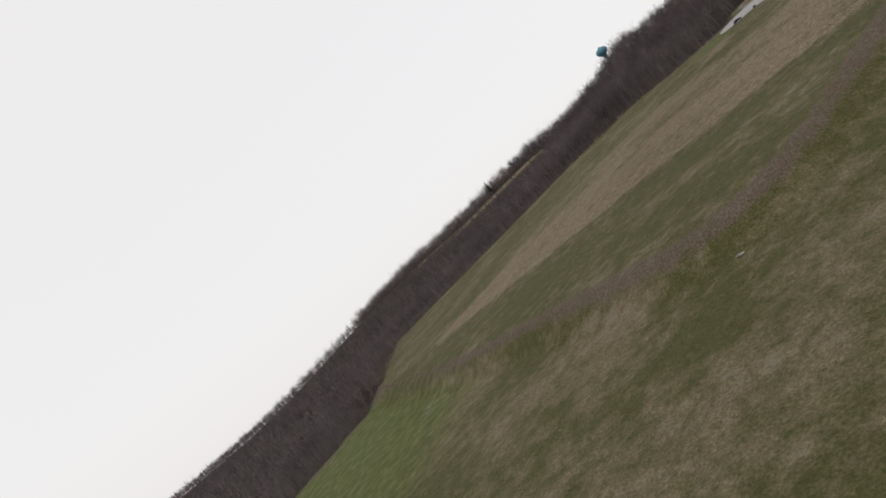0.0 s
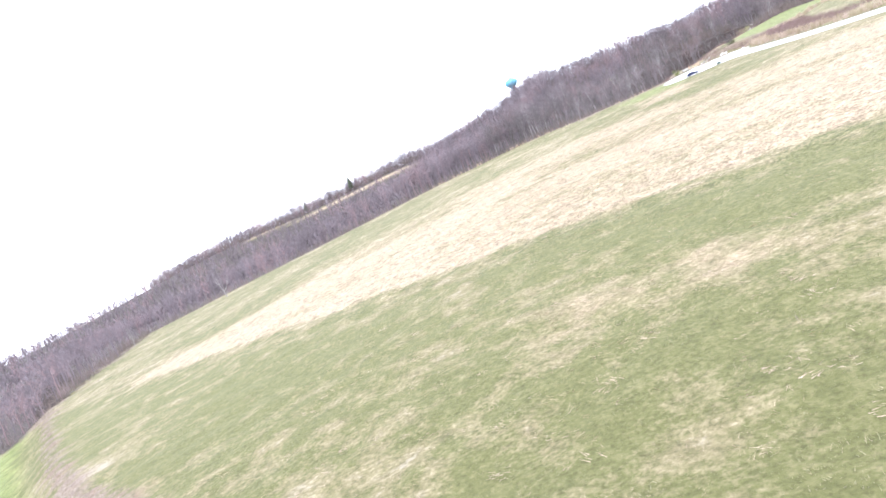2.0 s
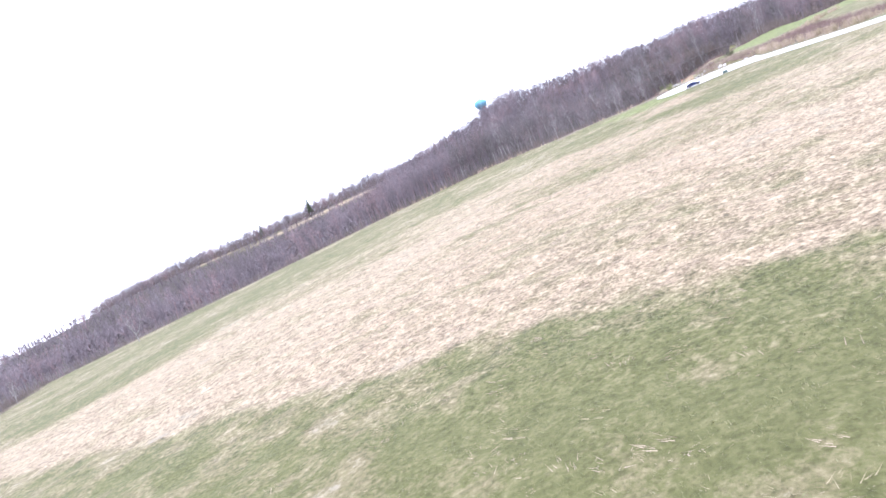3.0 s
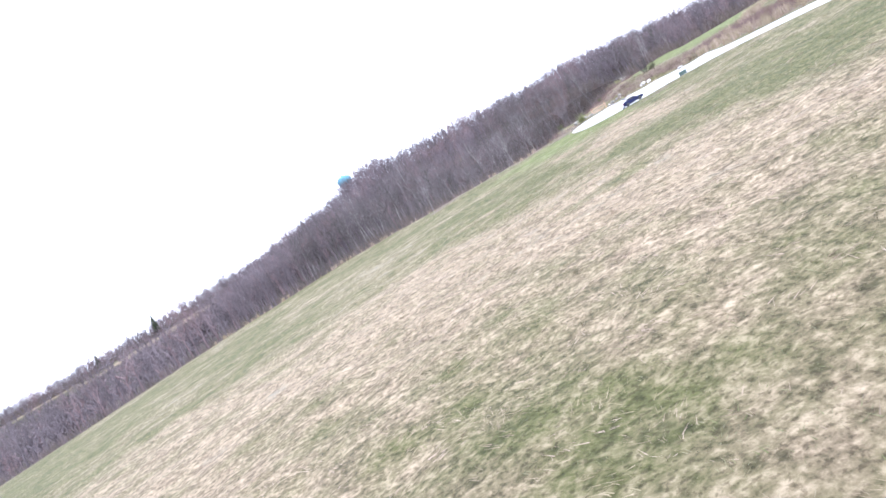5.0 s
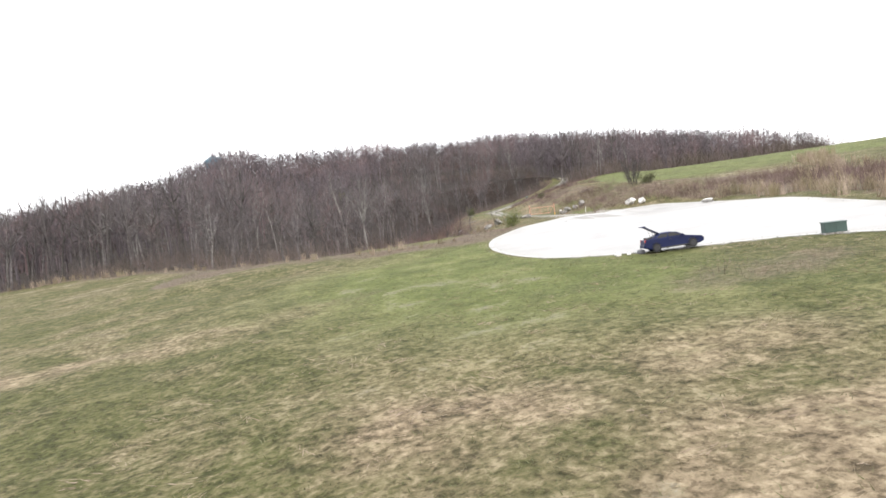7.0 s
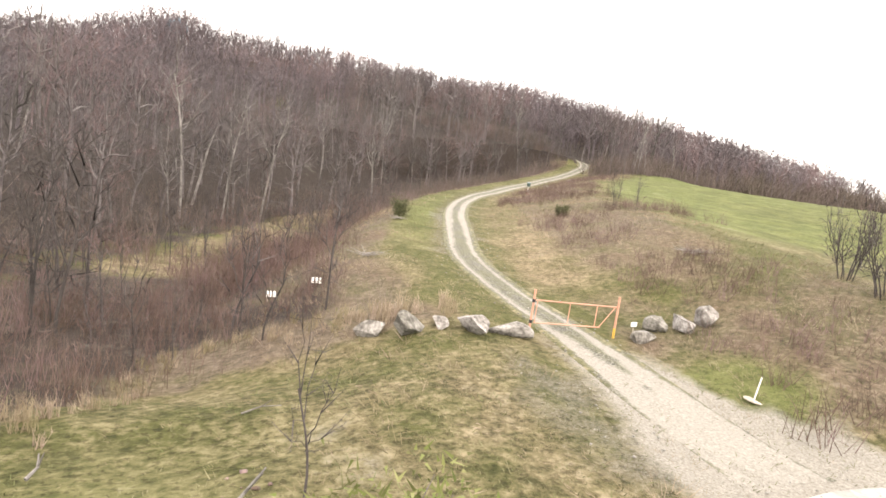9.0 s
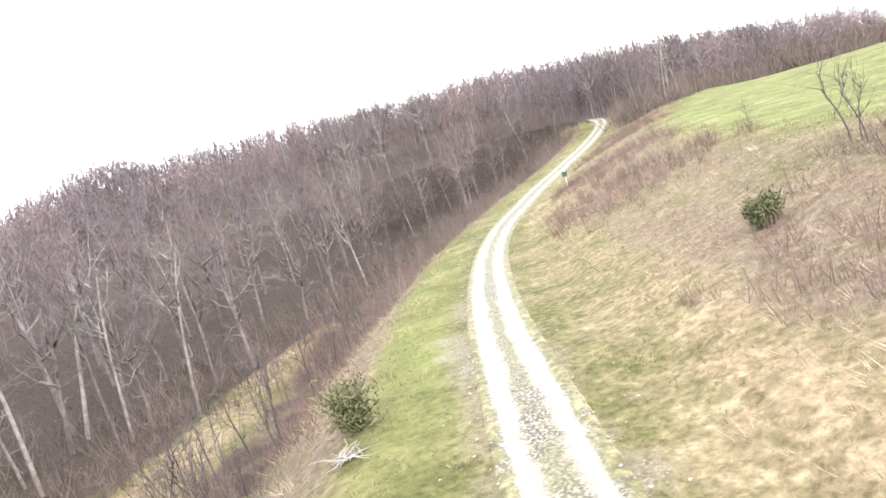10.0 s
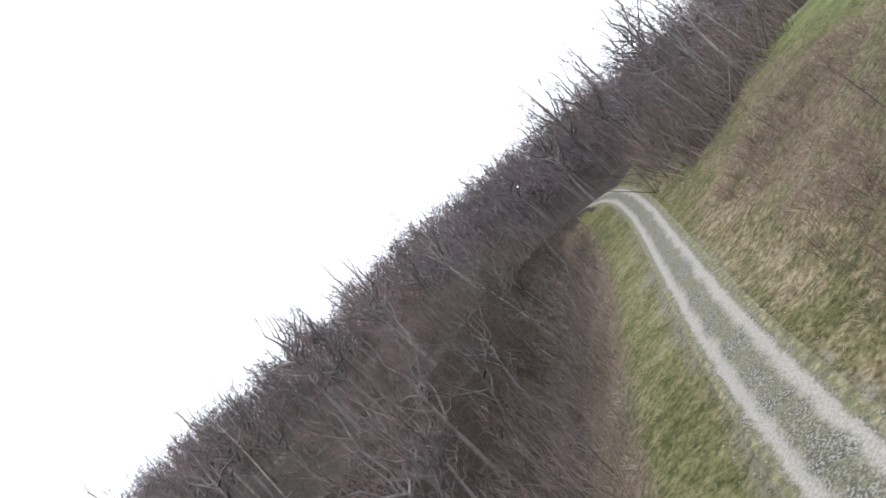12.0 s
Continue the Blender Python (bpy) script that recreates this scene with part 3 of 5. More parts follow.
def regions(x, y):
    """How much straw, lush grass, dead weeds and leaf litter covers the turf."""
    d_bank, _ = along(x, y, BANK)
    d_track, run = along(x, y, TRACK)
    d_wood, _ = along(x, y, WOOD_EDGE)
    d_lot = lot_distance(x, y)
    level = y + 0.45 * (x + 50)
    straw = (0.72 - 0.11 * smooth(-128, -106, level)) * smooth(-166, -161, level) * smooth(-9, 6, along(x, y, STRAW_TOP)[0])
    straw = np.maximum(straw, 0.345 - 0.07 * smooth(-160, -172, level))
    straw = np.where(d_bank > 4, 0.36, straw)
    straw = patched(x, y, straw, PATCHES + GREENER + GREENEST)
    straw = np.maximum(straw, (0.51 - 0.1 * smooth(60, 85, run)) * smooth(0.8, 2.4, d_track) * smooth(14, 8, d_track) * smooth(6, 18, run) * (run < 170))
    straw = np.maximum(straw, 0.46 * smooth(-1.5, -3.5, d_track) * smooth(-14, -8, d_track) * smooth(8, 14, run) * smooth(60, 40, run))
    lush = (0.48 + 0.34 * smooth(-18, -28, y)) * smooth(15 + 10 * smooth(-18, -28, y), 4, np.abs(d_lot)) * (d_lot > 0) * smooth(-4, -12, x) * smooth(-66, -46, y)
    lush = np.maximum(lush, 0.95 * smooth(-85, -115, x) * smooth(2.5, 7, d_bank))
    lush = np.maximum(lush, 0.75 * smooth(11, 15, d_track) * smooth(20, 40, run) * (x > 10))
    lush = np.maximum(lush, (0.62 - 0.27 * smooth(52, 72, run)) * smooth(2.2, 0.8, np.abs(d_track + 2.8)) * smooth(10, 40, run))
    narrow = 1 - 0.3 * smooth(-66, -100, x)
    weeds = (0.72 + 0.14 * smooth(-70, -90, x)) * smooth(-0.8, 0.6, d_bank / narrow) * smooth(3.7, 2.3, d_bank / narrow)
    weeds = np.maximum(weeds, (0.5 + 0.10 * smooth(18, 34, run) - 0.08 * smooth(60, 90, run)) * smooth(3.5, 6, d_track) * smooth(15, 10.5, d_track) * (run > 8))
    weeds = np.maximum(weeds, 0.72 * smooth(-3.2, -4.6, d_track) * smooth(-16, -10, d_track) * (run > 14))
    weeds = np.maximum(weeds, (0.74 - 0.2 * smooth(-16, -10, y)) * smooth(1.0, 3.0, d_lot) * smooth(17, 11, d_lot) * (x > 3) * smooth(-90, -60, y))
    weeds = np.maximum(weeds, 0.64 * smooth(1.3, 0.5, np.hypot((x + 10.5) / 4.5, (y + 47.8) / 3)))
    weeds = np.maximum(weeds, 0.7 * smooth(4.5, 1.0, np.abs(d_wood)) * (d_track < -8))
    gate_green = smooth(1.3, 0.5, np.hypot((x - 4.6) / 2.2, (y + 4.2) / 2.6))
    lush, weeds = np.maximum(lush, 0.6 * gate_green), weeds * (1 - 0.8 * gate_green)
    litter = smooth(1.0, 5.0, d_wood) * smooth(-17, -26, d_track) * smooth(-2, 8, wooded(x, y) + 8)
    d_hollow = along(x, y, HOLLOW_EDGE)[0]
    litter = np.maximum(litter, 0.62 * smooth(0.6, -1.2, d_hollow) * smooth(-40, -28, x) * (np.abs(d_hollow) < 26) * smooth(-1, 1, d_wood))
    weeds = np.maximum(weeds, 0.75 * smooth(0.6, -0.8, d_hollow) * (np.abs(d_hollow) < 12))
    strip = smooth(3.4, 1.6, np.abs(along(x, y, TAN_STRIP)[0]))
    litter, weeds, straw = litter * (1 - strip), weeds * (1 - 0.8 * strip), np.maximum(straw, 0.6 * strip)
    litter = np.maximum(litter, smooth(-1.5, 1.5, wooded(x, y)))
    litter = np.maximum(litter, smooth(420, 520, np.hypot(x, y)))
    strip = np.exp(-((y - 322 - 10 * np.sin(x * 0.013)) / 10) ** 2) * smooth(-90, -130, x) * (np.sin(x * 0.021) > -0.5)
    litter, straw = litter * (1 - strip), np.maximum(straw, strip)
    grit = (0.38 + 0.06 * smooth(50, 75, run)) * smooth(2.3, 1.2, np.where(d_track < 0, -d_track, d_track + 0.2)) * smooth(9, 14, run)
    grit = np.maximum(grit, 0.52 * smooth(1.5, 0.4, np.hypot((x + 1.0) / 1.4, (y + 6.0) / 4.0)))
    wide = np.interp(run, (3.5, 6, 8.5, 12), (3.4, 2.5, 1.6, 0.9))
    dirt = 1.0 * smooth(0.7, -0.5, np.abs(d_track - np.interp(run, (4, 7, 10), (0.9, 0.5, 0.2))) - wide) * (run < 12) * (run > 0.01)
    dirt = np.maximum(dirt, 0.6 * smooth(1.3, 0.4, np.minimum(np.hypot((x + 10.5) / 0.9, (y + 12.4) / 0.6), np.hypot((x + 7.2) / 0.8, (y + 13.6) / 0.5))))
    weeds, grit = weeds * (1 - dirt), grit * (1 - dirt)
    mown = np.maximum(smooth(-160, -175, level) * (np.abs(d_bank) < 160), 0.75 * smooth(6, 16, run) * smooth(68, 56, run) * (np.abs(d_track) < 20))
    return dict(straw=straw, lush=lush, weeds=weeds, litter=litter, grit=grit, dirt=dirt, mown=mown)


gx, gy = steps(-82, 66, 0.85), steps(-240, 142, 1.0)
GX, GY = np.meshgrid(gx, gy, indexing="ij")
gz = ground_z(GX, GY)
i, j = np.meshgrid(np.arange(len(gx) - 1), np.arange(len(gy) - 1), indexing="ij")
corner = i * len(gy) + j
quads = np.stack([corner, corner + len(gy), corner + len(gy) + 1, corner + 1], -1).reshape(-1, 4)
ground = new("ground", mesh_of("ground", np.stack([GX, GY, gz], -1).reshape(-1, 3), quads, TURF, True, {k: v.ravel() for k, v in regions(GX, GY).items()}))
tagged(ground, "early-spring meadow slope, green turf with straw and dead weeds", "ground", kind="structure")

# paved lot and its lane


def ribbon(name, line, zs, wide, wear, profile, material, label, category):
    """A strip along a line; profile: offset to the right and height. The distance from the middle is stored on it."""
    line = np.array(line)
    way = np.gradient(line, axis=0)
    way /= np.linalg.norm(way, axis=1, keepdims=True)
    right = np.stack([way[:, 1], -way[:, 0]], -1)
    off, high = np.array(profile).T
    xy = line[:, None] + off[None, :, None] * right[:, None] * wide[:, None, None]
    z = zs[:, None] + high[None] * np.minimum(1, np.arange(len(line)) / 7)[:, None] + 0.012 * np.sin(np.arange(len(line))[:, None] * 1.7 + off[None] * 5)
    n, k = len(line), len(off)
    p = (np.arange(n - 1)[:, None] * k + np.arange(k - 1)[None])
    quads = np.stack([p, p + 1, p + k + 1, p + k], -1).reshape(-1, 4)
    me = mesh_of(name, np.concatenate([xy, z[..., None]], -1).reshape(-1, 3), quads, material, True, {"across": np.tile(np.abs(off), n), "wear": np.repeat(wear, k)})
    return tagged(new(name, me), label, category, kind="structure")


def build_lot():
    outline = LOT
    bm = shape()
    top = [bm.verts.new((x, y, 0)) for x, y in outline]
    face = bm.faces.new(top)
    bmesh.ops.triangulate(bm, faces=[face])
    for _ in range(4):
        long = [e for e in bm.edges if e.calc_length() > 2.2]
        if not long:
            break
        bmesh.ops.subdivide_edges(bm, edges=long, cuts=1)
        bmesh.ops.triangulate(bm, faces=bm.faces[:])
    rim = [e for e in bm.edges if e.is_boundary]
    low = bmesh.ops.extrude_edge_only(bm, edges=rim)
    skirt = {v for v in low["geom"] if isinstance(v, bmesh.types.BMVert)}
    z = lie(np.array([v.co.x for v in bm.verts]), np.array([v.co.y for v in bm.verts]))
    for v, h in zip(list(bm.verts), z):
        v.co.z = h + (-0.15 if v in skirt else 0.02)
    bmesh.ops.recalc_face_normals(bm, faces=bm.faces[:])
    inward = -lot_distance(np.array([v.co.x for v in bm.verts]), np.array([v.co.y for v in bm.verts]))
    lot = part("pavement", bm, PAVING, None)
    lot.data.attributes.new("inward", "FLOAT", "POINT").data.foreach_set("value", inward.astype(np.float32))
    return tagged(lot, "pale worn paving of a turning circle and lane", "pavement", kind="structure")


build_lot()


def dense(line, step):
    line = np.array(line)
    run = np.r_[0, np.cumsum(np.hypot(*np.diff(line, axis=0).T))]
    s = np.arange(0, run[-1], step)
    return np.stack([np.interp(s, run, line[:, 0]), np.interp(s, run, line[:, 1])], -1), s


track_line, track_run = dense(rounded(TRACK, 2), 0.6)
track_line, track_run = track_line[track_run > 3.6], track_run[track_run > 3.6]
track_z = lie(track_line[:, 0], track_line[:, 1])
ribbon("track", track_line, track_z, np.interp(track_run, (0, 11, 18, 62, 85, 110), (0.84, 0.82, 0.70, 0.70, 0.84, 0.95)), np.interp(track_run, (0, 7, 10, 14, 20, 28, 36, 60, 74, 86), (4.2, 3.8, 2.2, 1.15, 0.95, 1.15, 1.75, 1.75, 1.4, 1.35)),
       [(-1.5, -0.12), (-1.32, 0.03), (-1.2, 0.055), (-1.0, 0.02), (-0.62, 0.02), (-0.45, 0.06), (0, 0.085), (0.45, 0.06), (0.62, 0.02), (1.0, 0.02), (1.2, 0.055), (1.4, 0.03), (1.65, -0.12)],
       CART_TRACK, "pale gravel cart track with two worn ruts", "track")

# ---------------------------------------------------------------- woods
def grow(rng, lo, hi, gap, keep):
    xs, ys = np.arange(lo[0], hi[0], gap), np.arange(lo[1], hi[1], gap)
    x, y = (a.ravel() for a in np.meshgrid(xs, ys))
    x, y = x + rng.uniform(-0.48, 0.48, len(x)) * gap, y + rng.uniform(-0.48, 0.48, len(y)) * gap
    ok = keep(x, y)
    return x[ok], y[ok]


rng = np.random.default_rng(7)
near_x, near_y = grow(rng, (-70, -20), (80, 150), 4.9, lambda x, y: (wooded(x, y) > 0) & (wooded(x, y) < 26))
mid_x, mid_y = grow(rng, (-330, -330), (440, 330), 5.75,
                    lambda x, y: (wooded(x, y) > 0) & (wooded(x, y) < np.where(x < -110, 30, np.where((x > 75) | (y > 120), 38, 105)))
                    & ~((x > -70) & (x < 80) & (y > -20) & (y < 150) & (wooded(x, y) < 26)))
back_x, back_y = grow(rng, (-120, 140), (300, 245), 4.7, lambda x, y: (wooded(x, y) > 36) )
ridge_x, ridge_y = grow(rng, (-980, 90), (-60, 410), 8.4, lambda x, y: (wooded(x, y) > 28) & (np.abs(y - 322 - 10 * np.sin(x * 0.013)) > 13) & ((y > 190) | (x > -420)))

kinds = [bare_tree(np.random.default_rng(20 + n), 14.0, 7, 7, 18, slim=(0.95, 1.15, 0.8, 1.3, 1.05)[n], fat=0.85, wide=(0.23, 0.28, 0.2, 0.3, 0.25)[n], low=4, fork=(0.52, 0.72)) for n in range(5)]
kinds += [bare_tree(np.random.default_rng(26 + n), 14.0, 5, 5, 12, slim=0.62, fat=0.8, lean=0.04, wide=0.13, low=2, fork=(0.8, 0.88)) for n in range(2)]  # tall slender stems
kinds.append(bare_tree(np.random.default_rng(29), 14.0, 7, 5, 4, slim=1.2, fat=2.4, wide=0.42, low=3, fork=(0.28, 0.36)))  # a spreading dead tree
woods_group = "bare trees of the hillside wood"
tree_meshes = [(mesh_of("trunk", *w, PALE_BARK if n in (2, 5, 7) else BARK), mesh_of("crown", *c, PALE_BARK if n == 7 else PALE_TWIGS if n in (2, 5) else TWIGS)) for n, (w, c) in enumerate(kinds)]


def plant(x, y, k, size, label, turn=0.0, tilt=0.0, group="", stretch=1.0):
    """One tree of its own."""
    z = float(ground_z(np.array([x]), np.array([y]))[0])
    tree = thing("tree", pose(x, y, z, tilt, 0, turn) @ Matrix.Diagonal((size, size, size * stretch, 1)), label, "tree", group)
    for name, me in zip(("trunk", "crown"), tree_meshes[k]):
        new(name, me).parent = tree
    return tree


order = np.argsort(along(near_x, near_y, TRACK)[0] * -1)[:280]
def stature(x, y):
    """How tall the wood stands here, against its tallest part."""
    high = (0.88 + 0.12 * smooth(20, 70, y)) * (1 - 0.26 * smooth(-40, -18, x) + 0.24 * smooth(58, 68, x) * smooth(104, 116, y) - 0.2 * smooth(50, 56, x) * smooth(114, 106, y))
    high = np.where((x > -44) & (y < 26), 0.58, high) * (1 - 0.2 * smooth(-100, -170, x))
    return high * (1 + 0.17 * smooth(150, 185, y) * smooth(-66, -50, x) * smooth(260, 120, x) * (1 - 0.35 * smooth(40, 90, x)))


single = np.zeros(len(near_x), bool)
single[order] = True
for x, y in zip(near_x[single], near_y[single]):
    k = int(rng.choice(7, p=(0.21, 0.21, 0.06, 0.19, 0.2, 0.05, 0.08)))
    plant(x, y, k, rng.uniform(0.8, 1.12) * float(stature(x, y)) * (1.1 if y > 55 else 1.0), ("bare grey-brown deciduous tree in the hillside wood", "bare pale-barked tree in the hillside wood", "tall slender bare tree in the hillside wood")[1 if k == 2 else 2 if k > 4 else 0],
          rng.uniform(0, 360), 0, woods_group, rng.uniform(0.9, 1.12))


far_kinds = ([whole(bare_tree(np.random.default_rng(40 + n), 14.0, 6, 5, 8, fat=1.9, wide=(0.25, 0.3, 0.22, 0.28, 0.26)[n], low=4, sides=4, fork=(0.5, 0.68))) for n in range(5)]
             + [whole(bare_tree(np.random.default_rng(60 + n), 14.0, 6, 5, 5, fat=2.9, wide=0.3, low=6, sides=3)) for n in range(3)]
             + [whole(bare_tree(np.random.default_rng(70 + n), 14.0, 4, 3, 2, fat=8.0, wide=0.34, low=2, sides=3)) for n in range(4)])
crest_x, crest_y = grow(rng, (-430, 340), (-90, 372), 4.4, lambda x, y: wooded(x, y) > 28)
deep_x, deep_y = grow(rng, (-560, -330), (-110, 100), 9.6, lambda x, y: wooded(x, y) > 30)
fx, fy = np.r_[mid_x, near_x[~single], back_x, crest_x, ridge_x, deep_x], np.r_[mid_y, near_y[~single], back_y, crest_y, ridge_y, deep_y]
n_far, n_near = len(ridge_x) + len(deep_x), len(mid_x) + int((~single).sum())
fz = ground_z(fx, fy) - 0.2 - 0.7 * smooth(150, 300, np.hypot(fx, fy))
fs = rng.uniform(0.82, 1.1, len(fx)) * stature(fx, fy) * np.where((fy > 338) & (fx < -85), rng.uniform(0.7, 1.3, len(fx)), 1.0)
place = np.arange(len(fx))
which = np.where(place < n_near, rng.integers(0, 5, len(fx)), np.where(place < len(fx) - n_far, rng.integers(5, 8, len(fx)), rng.integers(8, 12, len(fx))))
v, f, c = scatter(far_kinds, np.stack([fx, fy, fz], -1), rng.uniform(0, 6.28, len(fx)), fs, which, rng, 0.6)
tagged(new("woods", mesh_of("woods", v, f, FAR_TWIGS, False, {"tint": c})), "leafless grey and russet woodland on the far slopes", "woods", kind="stuff")


# thickets: saplings and dead stems at the foot of the wood and on the slope below the track
def stems(rng, count, high, spread, width, lean=0.35):
    s = Soup()
    a, r = rng.uniform(0, 6.28, count), spread * np.sqrt(rng.random(count))
    base = np.stack([r * np.cos(a), r * np.sin(a), np.full(count, -0.05)], -1)
    tip = base + np.stack([rng.normal(0, lean, count), rng.normal(0, lean, count), np.ones(count)], -1) * (high * rng.uniform(0.45, 1.0, count))[:, None]
    s.spikes(base, tip, np.full(count, width), rng)
    mid = base + (tip - base) * rng.uniform(0.3, 0.8, count)[:, None]
    off = np.stack([rng.normal(0, 0.5, count), rng.normal(0, 0.5, count), rng.uniform(0.3, 1, count)], -1) * high * 0.3
    s.spikes(mid, mid + off, np.full(count, width * 0.6), rng)
    return s.arrays()


def strew(name, kinds, x, y, sizes, material, label, category, rng):
    places = np.stack([x, y, ground_z(x, y)], -1)
    v, f, c = scatter(kinds, places, rng.uniform(0, 6.28, len(x)), sizes, rng.integers(0, len(kinds), len(x)), rng)
    return tagged(new(name, mesh_of(name, v, f, material, False, {"tint": c})), label, category, kind="stuff")


thicket = [stems(np.random.default_rng(80 + n), 16, 2.6, 0.9, 0.045) for n in range(4)]
ux, uy = grow(rng, (-330, -140), (440, 320), 2.3, lambda x, y: (wooded(x, y) > -2.5) & (wooded(x, y) < np.where(x > 40, 9, np.where((x > -65) & (y > -20), 8, 7))))
more = grow(rng, (20, 85), (75, 150), 1.9, lambda x, y: (wooded(x, y) > -1.5) & (wooded(x, y) < 7))
ux, uy = np.r_[ux, more[0]], np.r_[uy, more[1]]
crest = grow(rng, (-120, 176), (290, 243), 3.6, lambda x, y: wooded(x, y) > 20)
edge = grow(rng, (-430, 334), (-90, 376), 3.6, lambda x, y: wooded(x, y) > 28)
crest = np.r_[crest[0], edge[0]], np.r_[crest[1], edge[1]]
strew("ridge_underbrush", thicket, *crest, rng.uniform(2.0, 4.0, len(crest[0])), BRUSH, "grey-brown undergrowth among the trees of the ridge", "underbrush", rng)
strew("underbrush", thicket, ux, uy, rng.uniform(0.6, 1.5, len(ux)) * np.where(ux > 95, 2.8, np.where(ux > 40, 1.5, 1.0)), BRUSH, "grey-brown thicket of dead stems along the wood's edge", "underbrush", rng)


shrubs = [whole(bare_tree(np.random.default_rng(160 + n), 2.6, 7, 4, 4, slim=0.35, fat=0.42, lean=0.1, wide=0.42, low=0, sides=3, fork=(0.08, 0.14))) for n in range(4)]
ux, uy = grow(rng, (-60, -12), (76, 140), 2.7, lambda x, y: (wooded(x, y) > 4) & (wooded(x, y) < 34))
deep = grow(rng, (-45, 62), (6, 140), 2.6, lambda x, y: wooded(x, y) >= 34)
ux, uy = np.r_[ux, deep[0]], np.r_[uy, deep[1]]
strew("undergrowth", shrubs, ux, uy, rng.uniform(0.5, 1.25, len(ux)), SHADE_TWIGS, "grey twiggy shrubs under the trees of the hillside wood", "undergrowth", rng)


def slope_brush(x, y):
    d, run = along(x, y, TRACK)
    return (d < -5.2) & (d > -np.interp(run, (0, 20, 60, 90, 130), (14, 25, 25, 17, 9))) & (run > 13) & (run < 170) & (np.sin(x * 0.35) * np.sin(y * 0.28 + 1) > -0.25)


ux, uy = grow(rng, (-30, -12), (60, 140), 1.1, slope_brush)
more = grow(rng, (-19, -9), (-2, 26), 0.8, lambda x, y: (along(x, y, HOLLOW_EDGE)[0] < -0.3) & (along(x, y, HOLLOW_EDGE)[0] > -9) & (np.abs(along(x, y, TAN_STRIP)[0]) > 2) & (np.sin(x * 0.6) * np.sin(y * 0.5) > -0.5))
thick = grow(rng, (-13, 11), (4, 64), 0.8, lambda x, y: np.minimum(np.hypot((x + 7) / 2.8, (y - 26) / 9), np.minimum(np.hypot((x + 9.8) / 1.8, (y - 14) / 3), np.hypot((x - 1.3) / 2, (y - 57) / 6))) < 1 + 0.3 * np.sin(x * 2.3) * np.sin(y * 1.9))
ux, uy = np.r_[ux, more[0], thick[0]], np.r_[uy, more[1], thick[1]]
red_stems = [stems(np.random.default_rng(90 + n), 14, 1.7, 0.6, 0.022, 0.25) for n in range(4)]
strew("brushwood", red_stems, ux, uy, rng.uniform(0.4, 1.2, len(ux)) * np.where(np.arange(len(ux)) < len(ux) - len(thick[0]), 1.0, 1.5), RUSSET, "russet thicket of thin dead stems on the slope below the track", "brushwood", rng)

THICKETS = ((8.7, 3.7, 3, 2), (8.4, -2.6, 3, 2.4), (9.9, 19.1, 2.2, 2.5), (17.3, 21.5, 4, 3), (8.8, 6, 2.5, 2.5), (9, 12.7, 2, 2), (17.1, 40, 5, 7), (25, 55, 5, 8), (38.5, 75, 5, 7), (47, 86, 4, 5))


def bank_brush(x, y):
    d_lot = lot_distance(x, y)
    lot_bank = (d_lot > np.where(y < -14, 4.5, 1.6)) & (d_lot < 15) & (x > 4) & (y < -6) & (np.sin(x * 0.5 + y * 0.31) * np.sin(y * 0.42) > -0.5)
    inside = np.zeros(np.shape(x), bool)
    for px, py, rx, ry in THICKETS:
        inside |= np.hypot((x - px) / rx, (y - py) / ry) < 1.0 + 0.4 * np.sin(x * 2.1) * np.sin(y * 1.7)
    return lot_bank | (inside & (along(x, y, TRACK)[0] > 3.5))


ux, uy = grow(rng, (3, -80), (66, 110), 0.8, bank_brush)
brush_kinds = [stems(np.random.default_rng(95 + n), 18, 1.5, 0.6, 0.03, 0.3) for n in range(4)]
strew("bank_brush", brush_kinds, ux, uy, rng.uniform(0.35, 0.8, len(ux)) * np.where(uy < -6, 1.3, 1.0), RUSSET, "russet and brown dead brush on the banks above the lot and the track", "brush", rng)
ux, uy = grow(rng, (-4, 24), (62, 128), 1.35, lambda x, y: (along(x, y, TRACK)[0] < -4.6) & (along(x, y, TRACK)[0] > -np.interp(along(x, y, TRACK)[1], (30, 90, 170), (13, 11, 8))) & (along(x, y, TRACK)[1] > 52) & (along(x, y, TRACK)[1] < 160))
slim_stems = [stems(np.random.default_rng(140 + n), 15, 2.3, 0.8, 0.026, 0.4) for n in range(4)]
strew("slope_thicket", slim_stems, ux, uy, rng.uniform(0.6, 1.4, len(ux)), BRUSH, "grey-brown thicket of thin stems on the slope below the track", "thicket", rng)

# ---------------------------------------------------------------- things
def plain(name, colour, roughness=0.6, metal=0.0, dirt=0.25, coat=0.0):
    lo, hi = tuple(c * (1 - dirt) for c in colour), tuple(min(1, c * (1 + dirt * 0.6)) for c in colour)
    m = noisy(name, ((0.3, lo), (0.55, colour), (0.8, hi)), 1.7, 22, roughness, metal, bump=0.06, depth=0.005)
    m.node_tree.nodes["Principled BSDF"].inputs["Coat Weight"].default_value = coat
    return m


def height(x, y):
    return float(ground_z(np.array([x]), np.array([y]))[0])


